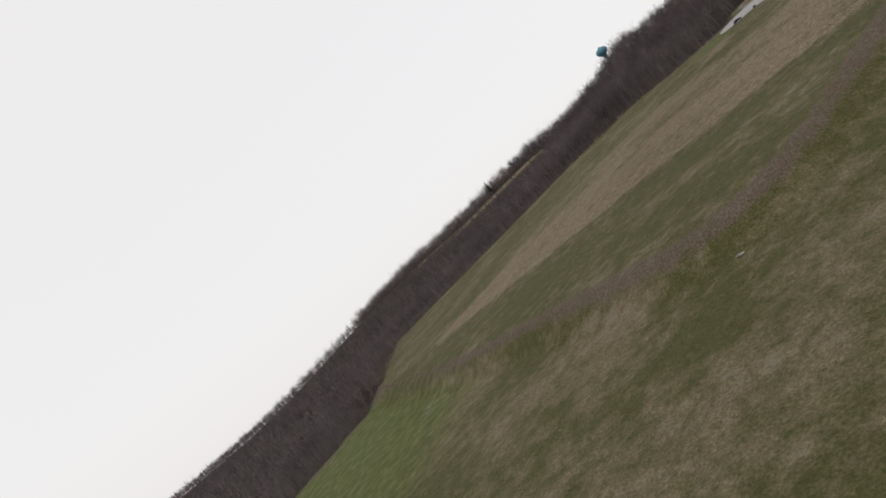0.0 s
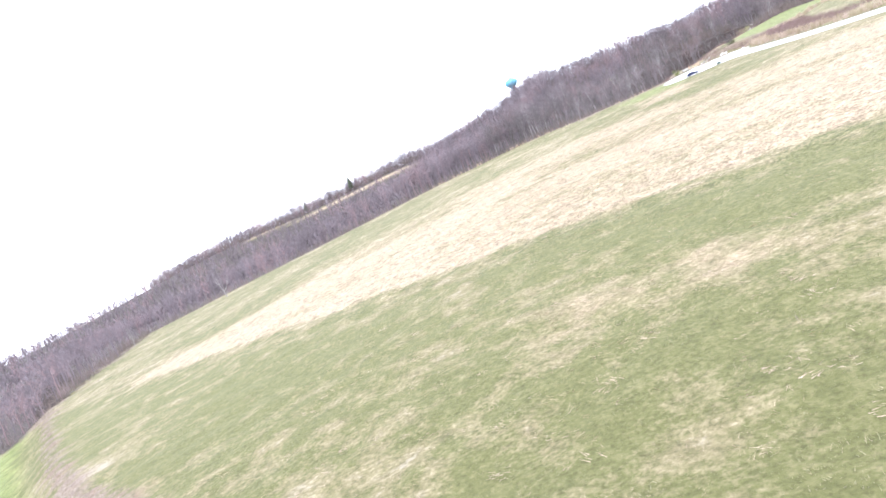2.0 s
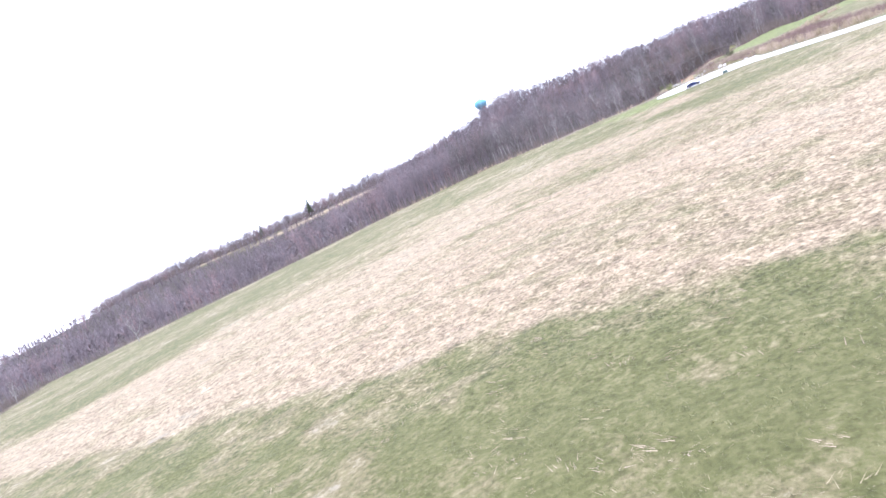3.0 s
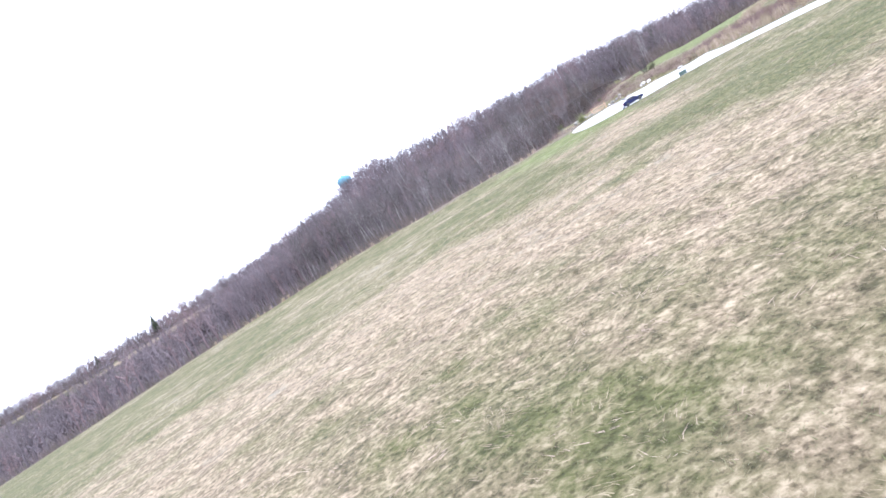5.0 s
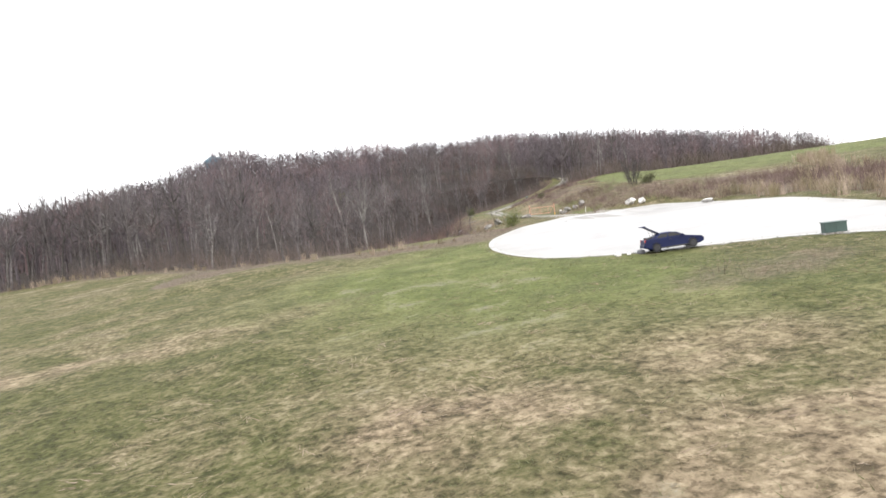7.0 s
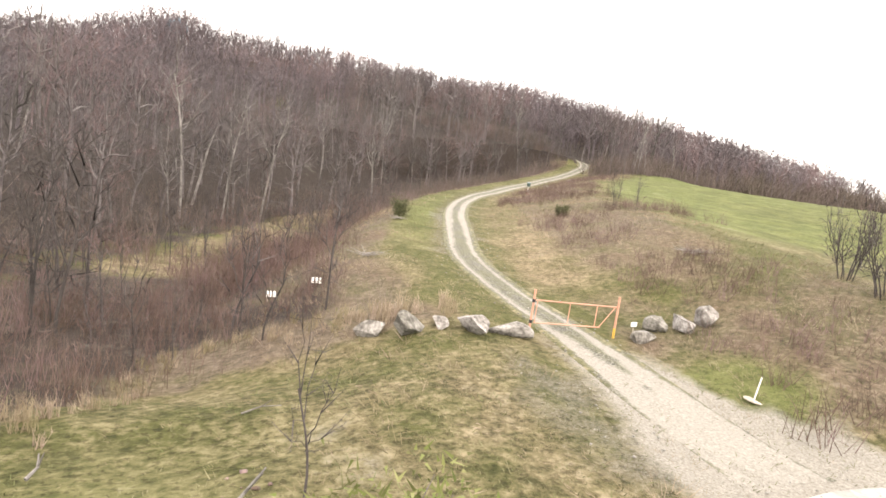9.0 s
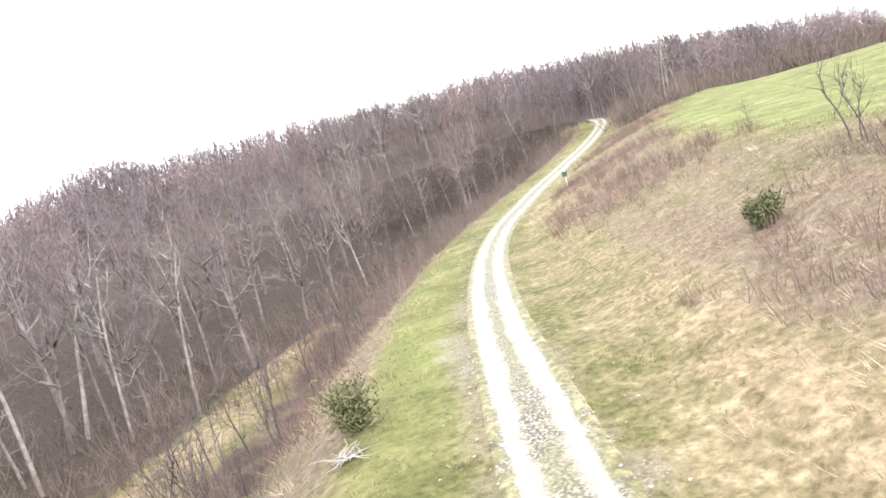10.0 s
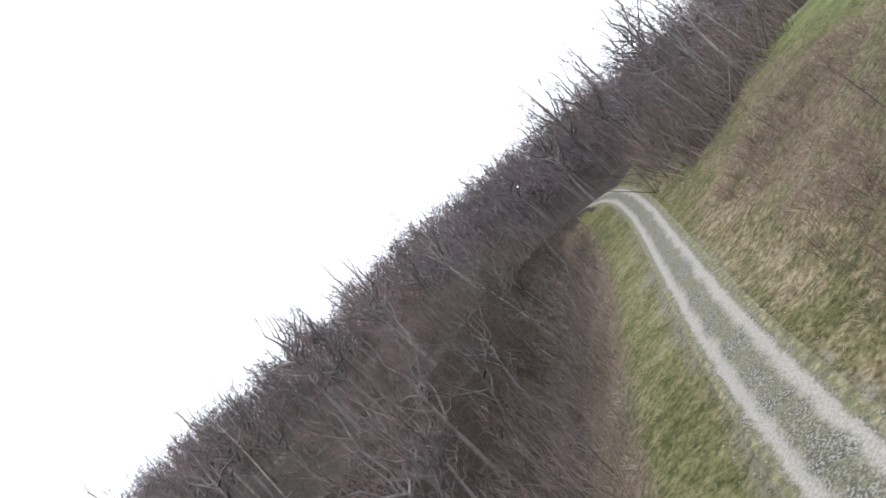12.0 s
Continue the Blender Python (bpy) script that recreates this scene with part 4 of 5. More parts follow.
BLUE_PAINT = plain("dark_blue_car_paint", (0.004, 0.008, 0.040), 0.5, 0.0, 0.2, 0.08)
BLUE_PAINT.node_tree.nodes["Principled BSDF"].inputs["Specular IOR Level"].default_value = 0.12
BLACK = plain("black_plastic", (0.012, 0.012, 0.013), 0.6)
RUBBER = plain("tyre_rubber", (0.015, 0.015, 0.015), 0.85)
RIM = plain("alloy_rim", (0.05, 0.05, 0.054), 0.5, 0.7)
RED_LENS = plain("red_lamp_lens", (0.25, 0.01, 0.01), 0.2)
CLEAR_LENS = plain("headlamp_lens", (0.5, 0.5, 0.5), 0.15)
ORANGE = plain("faded_orange_paint", (0.46, 0.235, 0.165), 0.75)
YELLOW = plain("yellow_paint", (0.55, 0.33, 0.05), 0.6)
TEAL = plain("green_painted_metal", (0.028, 0.055, 0.047), 0.6)
TEAL_LID = plain("pale_teal_lid", (0.085, 0.14, 0.165), 0.5)
WHITE = plain("weathered_white_paint", (0.62, 0.61, 0.58), 0.7)
TOWER_BLUE = plain("blue_tank_paint", (0.06, 0.20, 0.27), 0.6)
WOOD = noisy("weathered_wood", ((0.3, (0.17, 0.145, 0.115)), (0.5, (0.33, 0.295, 0.25)), (0.75, (0.5, 0.465, 0.41))), 2, 16, 0.9, bump=0.4, vary=0.4)
BRONZE = noisy("olive_leaves", ((0.3, (0.030, 0.036, 0.015)), (0.5, (0.062, 0.068, 0.028)), (0.75, (0.115, 0.112, 0.055))), 0.6, 5, 0.9, bump=0, vary=0.5, island=True)
GREY_CLOTH = plain("grey_fabric", (0.12, 0.12, 0.13), 0.95)
RUBBLE = noisy("reddish_rubble", ((0.3, (0.05, 0.034, 0.027)), (0.5, (0.115, 0.080, 0.064)), (0.75, (0.24, 0.185, 0.155))), 1.2, 10, 0.95, bump=0.6, vary=0.8, tint="tint")
PEBBLES = noisy("pebbles", ((0.3, (0.07, 0.066, 0.058)), (0.5, (0.16, 0.153, 0.14)), (0.75, (0.31, 0.30, 0.28))), 1.2, 10, 0.95, bump=0.3, vary=0.7, tint="tint")


def glass(name):
    m, nt, bsdf = nodes_of(name)
    bsdf.inputs["Base Color"].default_value = (0.008, 0.009, 0.011, 1)
    bsdf.inputs["Roughness"].default_value, bsdf.inputs["Transmission Weight"].default_value = 0.06, 0.2
    bsdf.inputs["Specular IOR Level"].default_value = 0.18
    return m


GLASS = glass("tinted_glass")


def plate(points, width, y0=0.0, taper=1.0, bevel=0.03):
    """A side outline in x and z given a width across y; taper narrows its upper edge."""
    bm = shape()
    lo, hi = min(z for _, z in points), max(z for _, z in points)
    rows = []
    for side in (-1, 1):
        rows.append([bm.verts.new((x, y0 + side * width / 2 * (1 - (1 - taper) * (z - lo) / (hi - lo)), z)) for x, z in points])
    bm.faces.new(rows[0])
    bm.faces.new(rows[1][::-1])
    n = len(points)
    for k in range(n):
        bm.faces.new((rows[0][k], rows[1][k], rows[1][(k + 1) % n], rows[0][(k + 1) % n]))
    bmesh.ops.recalc_face_normals(bm, faces=bm.faces[:])
    if bevel:
        bmesh.ops.bevel(bm, geom=bm.edges[:], offset=bevel, segments=2, affect="EDGES", profile=0.6)
    return bm


def build_car(m):
    car = thing("car", m, "dark blue hatchback parked on the lot's edge, tailgate open", "car")
    body = part("body", plate([(-2.1, 0.42), (-1.75, 0.24), (1.8, 0.22), (2.12, 0.36), (2.16, 0.58), (2.02, 0.74), (1.0, 0.93), (0.75, 0.97), (-1.6, 1.0), (-2.08, 0.98), (-2.14, 0.7)], 1.74, taper=0.93, bevel=0.06), BLUE_PAINT, car)
    part("roof", plate([(-1.75, 0.97), (0.92, 0.94), (0.2, 1.29), (-0.15, 1.36), (-0.75, 1.35), (-1.05, 1.28)], 1.58, taper=0.76, bevel=0.05), BLUE_PAINT, car)
    for side in (-1, 1):
        lean = side * 0.725
        for x0, x1, xa, xb in ((-0.38, 0.62, -0.3, 0.12), (-1.2, -0.46, -0.85, -0.38)):
            bm = shape()
            quad = [(x0, lean + side * 0.045, 1.02), (x1, lean + side * 0.045, 1.01), (xb, lean - side * 0.075, 1.27), (xa, lean - side * 0.075, 1.28)]
            outer = [bm.verts.new(p) for p in quad]
            inner = [bm.verts.new((x, y - side * 0.03, z)) for x, y, z in quad]
            bm.faces.new(outer), bm.faces.new(inner[::-1])
            for k in range(4):
                bm.faces.new((outer[k], inner[k], inner[(k + 1) % 4], outer[(k + 1) % 4]))
            bmesh.ops.recalc_face_normals(bm, faces=bm.faces[:])
            part("side_window", bm, GLASS, car, "dark side window")
        part("door_handle", box(shape(), (0.2, 0.03, 0.03), pose(-0.25, side * 0.865, 0.83), 0.008), BLACK, body)
        part("sill", box(shape(), (2.6, 0.06, 0.1), pose(0, side * 0.84, 0.27), 0.02), BLACK, body)
        part("mirror", box(shape(), (0.16, 0.2, 0.14), pose(0.62, side * 0.93, 1.03), 0.04), BLUE_PAINT, car)
        part("headlamp", box(shape(), (0.3, 0.38, 0.15), pose(1.98, side * 0.6, 0.66, 0, 12, side * -14), 0.04), CLEAR_LENS, car, "clear headlamp")
        part("tail_lamp", box(shape(), (0.12, 0.24, 0.3), pose(-2.06, side * 0.7, 0.86), 0.03), RED_LENS, car, "red tail lamp")
        for x in (-1.3, 1.32):
            bm = shape()
            bmesh.ops.create_cone(bm, cap_ends=True, segments=24, radius1=0.32, radius2=0.32, depth=0.22, matrix=pose(x, side * 0.78, 0.32, 90))
            bmesh.ops.bevel(bm, geom=[e for e in bm.edges if len(e.link_faces) == 2 and any(len(f.verts) > 4 for f in e.link_faces)], offset=0.04, segments=2, affect="EDGES")
            wheel = thing("wheel", Matrix(), "", "")
            wheel.parent = car
            part("tyre", bm, RUBBER, wheel)
            bm = shape()
            bmesh.ops.create_cone(bm, cap_ends=True, segments=20, radius1=0.21, radius2=0.2, depth=0.02, matrix=pose(x, side * 0.895, 0.32, 90))
            for k in range(5):
                box(bm, (0.2, 0.05, 0.02), pose(x, side * 0.9, 0.32) @ pose(0, 0, 0, 0, 72 * k, 0) @ pose(0.1, 0, 0, 90))
            part("rim", bm, RIM, wheel, "dull grey alloy rim")
            bm = shape()
            bmesh.ops.create_cone(bm, cap_ends=False, segments=20, radius1=0.38, radius2=0.37, depth=0.05, matrix=pose(x, side * 0.86, 0.34, 90))
            part("wheel_arch", bm, BLACK, body)
    part("windscreen", plate([(0.86, 0.97), (0.90, 0.98), (0.24, 1.31), (0.2, 1.295)], 1.34, taper=0.86, bevel=0), GLASS, car, "raked windscreen")
    part("grille", box(shape(), (0.06, 0.9, 0.14), pose(2.13, 0, 0.5), 0.02), BLACK, car)
    part("number_plate", box(shape(), (0.02, 0.42, 0.12), pose(2.175, 0, 0.38), 0.004), WHITE, car)
    gate = part("tailgate", box(shape(), (1.2, 1.24, 0.06), pose(-1.42, 0, 1.64, 0, 33), 0.025), BLUE_PAINT, car, "raised tailgate")
    part("rear_window", box(shape(), (0.7, 1.05, 0.02), pose(-1.3, 0, 1.60, 0, 33), 0.005), GLASS, gate)
    part("spoiler", box(shape(), (0.3, 1.3, 0.05), pose(-1.98, 0, 1.98, 0, -8), 0.02), BLUE_PAINT, gate)
    for side in (-1, 1):
        part("gas_strut", rod(shape(), (-1.35, side * 0.58, 1.1), (-1.5, side * 0.56, 1.66), 0.012), BLACK, gate)
    part("load_bay", box(shape(), (0.75, 1.2, 0.3), pose(-1.5, 0, 0.98), 0.03), BLACK, car, "dark open load bay")
    part("rear_bumper", box(shape(), (0.16, 1.66, 0.24), pose(-2.12, 0, 0.5), 0.05), BLUE_PAINT, car)
    return car


build_car(pose(-9.1, -39.7, float(lie(np.array([-9.1]), np.array([-39.7]))[0]) + 0.045, 0, -2.5, -20) @ Matrix.Scale(0.66, 4))


def rock_mesh(seed, size, material=None):
    """A faceted boulder."""
    r = random.Random(seed)
    bm = shape()
    bmesh.ops.create_icosphere(bm, subdivisions=3, radius=1)
    cuts = [(Vector([r.gauss(0, 1) for _ in range(3)]).normalized(), r.uniform(0.42, 0.7)) for _ in range(11)]
    for v in bm.verts:
        p = v.co.normalized()
        for way, far in cuts:
            if p.dot(way) > far:
                p = p - way * (p.dot(way) - far)
        v.co = Vector((p.x * size[0], p.y * size[1], p.z * size[2])) + Vector([noise.noise(p * 3 + Vector((seed, k, 0))) * 0.05 * min(size) for k in range(3)])
    me = bpy.data.meshes.new("boulder")
    bm.to_mesh(me)
    bm.free()
    me.materials.append(material or GREY_STONE)
    return me


def boulder(seed, x, y, size, turn, label, group="", material=None):
    ob = new("boulder", rock_mesh(seed, size, material))
    ob.matrix_basis = pose(x, y, height(x, y) + size[2] * 0.42, 0, 0, turn)
    return tagged(ob, label, "boulder", group)


row = "boulders beside the gate"
for k, (x, y, sx, sy, sz) in enumerate(((-4.85, 0.7, 0.46, 0.34, 0.26), (-3.85, -0.05, 0.55, 0.42, 0.34), (-2.85, 0.0, 0.30, 0.25, 0.18), (-2.0, -0.55, 0.56, 0.40, 0.34), (-0.85, -0.5, 0.52, 0.34, 0.22),
                                       (3.95, -0.05, 0.36, 0.30, 0.24), (4.95, 0.75, 0.36, 0.3, 0.3), (5.75, 0.45, 0.52, 0.36, 0.27), (6.55, 0.25, 0.36, 0.36, 0.42))):
    boulder(11 + k, x, y, (sx * 1.5, sy * 1.4, sz * 1.45), 37 * k, "pale grey limestone boulder set in grass beside the gate", row)
for k, (x, y, s) in enumerate(((8.1, -7.6, 0.68), (9.3, -7.8, 0.6), (12.3, -14.2, 0.62))):
    boulder(41 + k, x, y, (s * (1.1, 1.1, 1.7)[k], s * 0.9, s * (0.8, 0.8, 0.45)[k]), 60 * k, "whitish boulder on the edge of the paved lot", "whitish boulders round the lot", WHITE_STONE)
slab = new("boulder", rock_mesh(55, (0.6, 0.4, 0.16)))
slab.matrix_basis = pose(-46.3, -219.6, height(-46.3, -219.6) + 0.1, 6, 0, 30)
tagged(slab, "flat pale slab of stone at the foot of the weedy bank", "boulder")


def build_gate():
    z = height(1.5, 0.2)
    g = thing("barrier_gate", pose(0.0, -0.1, z, 0, 0, 3), "faded orange tubular metal gate across the track", "gate")
    for x, y, name in ((-0.05, 0, "hinge_post"), (3.05, 0.1, "latch_post")):
        part(name, rod(rod(shape(), (x, y, -0.3), (x, y, 1.32), 0.036, 12), (x, y, 1.32), (x, y, 1.35), 0.04, 12), ORANGE, g)
    part("post_foot", rod(shape(), (3.05, 0.1, -0.1), (3.05, 0.1, 0.32), 0.04, 12), YELLOW, g, "yellow-painted foot of the latch post")
    frame_ = part("gate_leaf", rod(rod(shape(), (0.0, 0, 1.02), (2.98, 0.08, 1.02), 0.021), (0.05, 0, 0.32), (2.45, 0.06, 0.32), 0.021), ORANGE, g)
    for x in (0.08, 1.25, 2.25):
        part("upright", rod(shape(), (x, x * 0.027, 0.3), (x, x * 0.027, 1.03), 0.015), ORANGE, frame_)
    part("brace", rod(shape(), (2.42, 0.065, 0.32), (2.93, 0.08, 1.0), 0.015), ORANGE, frame_)
    for h in (0.35, 1.0):
        part("hinge", rod(shape(), (-0.05, 0, h - 0.05), (-0.05, 0, h + 0.05), 0.052, 12), BLACK, g)
    return g


build_gate()

# white marker by the gate, and a small white tag on the bank
marker = thing("marker_post", pose(4.25, -4.9, height(4.25, -4.9), 4, 6, 0), "thin white marker post leaning in the grass", "marker post")
part("post", rod(shape(), (0, 0, -0.15), (0, 0, 0.66), 0.02, 10), WHITE, marker)
part("base_disc", rod(shape(), (0, 0, 0.015), (0, 0, 0.04), 0.26, 20), WOOD, marker, "tan disc round the post's foot")
tag = thing("white_marker", pose(3.95, 0.5, height(3.95, 0.5), 0, 0, 20), "small white plate on a stake beside the gate", "marker")
part("stake", rod(shape(), (0, 0, -0.1), (0, 0, 0.35), 0.015), WOOD, tag)
part("plate", box(shape(), (0.3, 0.03, 0.16), pose(0, 0, 0.42), 0.01), WHITE, tag)


def build_board(x, y, turn, tilt):
    b = thing("slatted_board", pose(x, y, height(x, y) + 0.02, tilt, 0, turn) @ Matrix.Scale(0.68, 4), "low dark board with three white slats among dead stems", "board", "slatted boards in the brush")
    part("backing", box(shape(), (0.66, 0.04, 0.5), pose(0, 0, 0.42), 0.01), BLACK, b)
    for k in range(3):
        part("slat", box(shape(), (0.13, 0.03, 0.46), pose(-0.21 + 0.21 * k, -0.04, 0.42, 0, 8), 0.008), WHITE, b)
    part("bottom_rail", box(shape(), (0.7, 0.035, 0.07), pose(0, -0.04, 0.2), 0.008), WHITE, b)
    for k in (-0.28, 0.28):
        part("leg", rod(shape(), (k, 0.02, -0.2), (k, 0.02, 0.2), 0.02), WOOD, b)


build_board(-7.45, 8.5, 12, -58)
build_board(-5.8, 8.05, 4, -55)

# green cabinet beside the lot
cab = thing("utility_cabinet", pose(-3.6, -44.0, height(-3.6, -44.0), 0, 0, -25) @ Matrix.Scale(0.75, 4), "low green metal utility cabinet on the grass by the lot", "cabinet")
part("body", box(shape(), (1.25, 0.6, 0.62), pose(0, 0, 0.34), 0.02), TEAL, cab)
part("lid", box(shape(), (1.32, 0.68, 0.06), pose(0, 0, 0.68, 3), 0.015), TEAL, cab)
part("plinth", box(shape(), (1.4, 0.75, 0.12), pose(0, 0, 0.0), 0.015), GREY_STONE, cab, "pale concrete plinth")
for k in (-0.31, 0.31):
    part("door", box(shape(), (0.58, 0.02, 0.5), pose(k, -0.31, 0.34), 0.006), TEAL, cab)

# gear on the ground behind the car
for name, x, y, sx, sy, sz, mat_, label in (("white_bag", -11.5, -38.6, 0.34, 0.24, 0.15, WHITE, "white bag lying on the grass behind the car"), ("white_bag", -11.0, -38.8, 0.22, 0.2, 0.1, WHITE, "small white bag lying on the grass behind the car"), ("grey_bag", -10.5, -39.1, 0.36, 0.26, 0.2, GREY_CLOTH, "grey equipment bag on the grass behind the car")):
    ob = thing(name, pose(x, y, height(x, y), 0, 0, 25 * sx * 10), label, "bag")
    part("bag_body", box(shape(), (sx, sy, sz), pose(0, 0, sz / 2), min(0.06, sz * 0.35)), mat_, ob)
    part("handle", rod(rod(shape(), (-0.1, 0, sz), (0, 0, sz + 0.08), 0.012), (0, 0, sz + 0.08), (0.1, 0, sz), 0.012), mat_, ob)


def build_post_box(x, y):
    b = thing("post_box", pose(x, y, height(x, y), 3, -4, 25) @ Matrix.Scale(0.68, 4), "dark green box with a pale lid on a white post", "nest box")
    part("post", box(shape(), (0.1, 0.1, 1.5), pose(0, 0, 0.55), 0.01), WHITE, b, "white wooden post")
    part("baffle", box(shape(), (0.16, 0.16, 0.4), pose(0, 0, 0.45), 0.02), WHITE, b)
    part("box_body", box(shape(), (0.5, 0.46, 0.66), pose(0, 0, 1.6), 0.015), TEAL, b)
    part("lid", box(shape(), (0.6, 0.58, 0.05), pose(0, 0, 1.97, 10), 0.012), TEAL_LID, b, "pale teal lid")
    part("floor_board", box(shape(), (0.54, 0.5, 0.04), pose(0, 0, 1.26), 0.01), TEAL_LID, b)


build_post_box(25.75, 63.1)

# a torn scrap on the bank
scrap = thing("litter_scrap", pose(21.07, 51.9, height(21.07, 51.9), 0, 0, 30), "crumpled red and tan plastic scrap lying on the bank", "litter")
for name, turn, mat_ in (("red_sheet", 10, RED_LENS), ("tan_sheet", 75, WOOD)):
    bm = shape()
    bmesh.ops.create_grid(bm, x_segments=5, y_segments=4, size=0.22)
    for v in bm.verts:
        v.co = pose(0.1 if turn > 20 else -0.1, 0, 0.1, 0, 12, turn) @ Vector((v.co.x, v.co.y * 0.6, 0.05 * math.sin(v.co.x * 19 + turn) * math.cos(v.co.y * 23)))
    bmesh.ops.solidify(bm, geom=bm.faces[:], thickness=0.01)
    part(name, bm, mat_, scrap)


def stick(points, r, material, label, name="fallen_branch"):
    """A fallen branch along points of the plan, lying on the ground, with two side shoots."""
    s = Soup()
    pts = np.array([(x, y, height(x, y) + h) for x, y, h in points])
    s.tube(pts, np.linspace(r, r * 0.35, len(pts)), 6)
    for k in (1, len(pts) - 2):
        way = pts[-1] - pts[0]
        s.tube(np.stack([pts[k], pts[k] + 0.25 * way + (0.1 * way[1], -0.1 * way[0], 0.15)]), np.array([r * 0.6, r * 0.2]), 5)
    return tagged(new(name, mesh_of(name, *s.arrays(), material)), label, "branch")


stick([(-11.4, -7.5, 0.02), (-11.3, -7.3, 0.14), (-11.35, -7.1, 0.3)], 0.035, PALE_BARK, "short pale fallen branch in the grass")
stick([(-8.3, -4.9, 0.04), (-7.9, -4.6, 0.1), (-7.5, -4.7, 0.12)], 0.02, PALE_BARK, "pale fallen branch in the grass below the gate")
stick([(-8.5, -9.6, 0.05), (-8.2, -9.0, 0.16), (-7.9, -8.5, 0.3)], 0.045, PALE_BARK, "pale broken branch sticking out of the rubble")


def brush_pile(x, y, size, seed, label):
    r = np.random.default_rng(seed)
    z = height(x, y)
    pile = thing("brush_pile", pose(x, y, z), label, "brush pile", "piles of cut branches")
    for _ in range(32):
        s = Soup()
        a = r.uniform(0, 2 * math.pi)
        l = size * r.uniform(0.4, 1.0)
        o = np.array([x, y, z + 0.05]) + r.normal(0, 0.18 * size, 3) * (1, 1, 0.15)
        u = np.linspace(0, 1, 4)[:, None]
        p = o + u * np.array([math.cos(a), math.sin(a), r.uniform(0.0, 0.3)]) * l + r.normal(0, 0.06 * l, (4, 3)) * u
        p[:, 2] = np.maximum(p[:, 2], ground_z(p[:, 0], p[:, 1]) + 0.02)
        s.tube(p - (x, y, z), np.linspace(r.uniform(0.008, 0.02), 0.004, 4), 5)
        new("branch", mesh_of("branch", *s.arrays(), GREY_WOOD)).parent = pile


brush_pile(-3.5, 10.6, 1.2, 1, "pale pile of cut branches beside the track")
brush_pile(0.0, 21.6, 0.75, 2, "pale pile of bare branches beside the track")
brush_pile(10.9, 7.6, 1.4, 3, "tangle of pale dead branches on the weedy bank")
brush_pile(38.1, 74.3, 1.8, 6, "tangle of pale dead branches on the weedy bank")
brush_pile(29.6, 64.6, 1.9, 4, "tangle of pale dead branches on the weedy bank")
brush_pile(16.5, 43.0, 1.0, 5, "tangle of pale dead branches on the weedy bank")


def leafy(x, y, size, seed, material, label, high=1.0):
    """A bush of many small leaves on a few stems."""
    r = np.random.default_rng(seed)
    b = thing("bush", pose(x, y, height(x, y)), label, "bush")
    wood, leaves = Soup(), Soup()
    for _ in range(12):
        a, l = r.uniform(0, 6.28), size * r.uniform(0.5, 1.0)
        tip = np.array([math.cos(a) * 0.6, math.sin(a) * 0.6, high]) * l
        wood.tube(np.array([[0, 0, -0.05], tip * (0.5, 0.5, 0.6), tip]), np.array([0.02, 0.014, 0.005]), 4)
        n = 150
        at = tip * r.uniform(0.25, 1.05, (n, 1)) + r.normal(0, 0.16 * size, (n, 3))
        at[:, 2] = np.abs(at[:, 2])
        leaves.spikes(at, at + r.normal(0, 0.09, (n, 3)) + (0, 0, 0.05), np.full(n, 0.05), r)
    new("stems", mesh_of("stems", *wood.arrays(), BARK)).parent = b
    new("foliage", mesh_of("foliage", *leaves.arrays(), material)).parent = b


leafy(11.3, 22.4, 0.66, 1, BRONZE, "dull olive-green low bush on the weedy bank")
leafy(0.35, 23.0, 1.05, 2, BRONZE, "olive-green bush beside the track")
leafy(-6.6, -11.3, 1.45, 3, SPRING, "fresh green bush beside the paved lot")
leafy(13.4, -2.6, 1.4, 4, BRONZE, "dull olive bush among bare saplings", 0.7)
leafy(-6.0, 128.0, 2.2, 5, SPRING, "yellow-green bush just leafing out in the wood")

# trees that stand out singly
for x, y, size, k, turn, tilt, label in ((-15.0, 46.8, 1.12, 5, 10, 0, "tall pale slender bare tree in the hollow"), (-11.0, 47.0, 0.8, 6, 80, 0, "dark slender bare tree in the hollow"), (-11.8, 52.0, 0.9, 5, 150, 3, "pale slender bare tree in the hollow"),
                                         (-8.0, 54.0, 0.95, 5, 200, 0, "pale slender bare tree in the hollow"), (-4.6, 62.0, 0.8, 6, 20, 0, "slender bare tree in the hollow"), (12.5, 106, 1.0, 2, 140, 0, "pale-barked bare tree on the slope"),
                                         (56.8, 98.0, 0.78, 6, 30, 0, "slender dark bare tree at the track's far bend"), (59.4, 97.2, 0.82, 6, 90, 0, "slender dark bare tree at the track's far bend"), (62.0, 98.2, 0.8, 5, 160, 0, "slender pale bare tree at the track's far bend"),
                                         (63.6, 99.0, 0.84, 5, 250, 0, "slender pale bare tree at the track's far bend"), (-164, -20, 0.62, 7, 0, 0, "spreading pale dead tree at the meadow's edge"),
                                         (-186, -42, 0.5, 7, 120, 0, "spreading pale dead tree at the meadow's edge")):
    plant(x, y, k, size, label, turn, tilt)
snag = thing("tree_stump", pose(-14.9, 55.0, height(-14.9, 55.0), 0, 8, 15), "tall broken pale tree stem in the hollow", "dead tree")
bm_ = Soup()
bm_.tube(np.array([[0, 0, -0.3], [0.1, 0, 3], [0.15, 0.1, 6], [0.45, 0.1, 8.6]]), np.array([0.15, 0.13, 0.11, 0.06]), 8)
new("trunk", mesh_of("trunk", *bm_.arrays(), PALE_BARK)).parent = snag

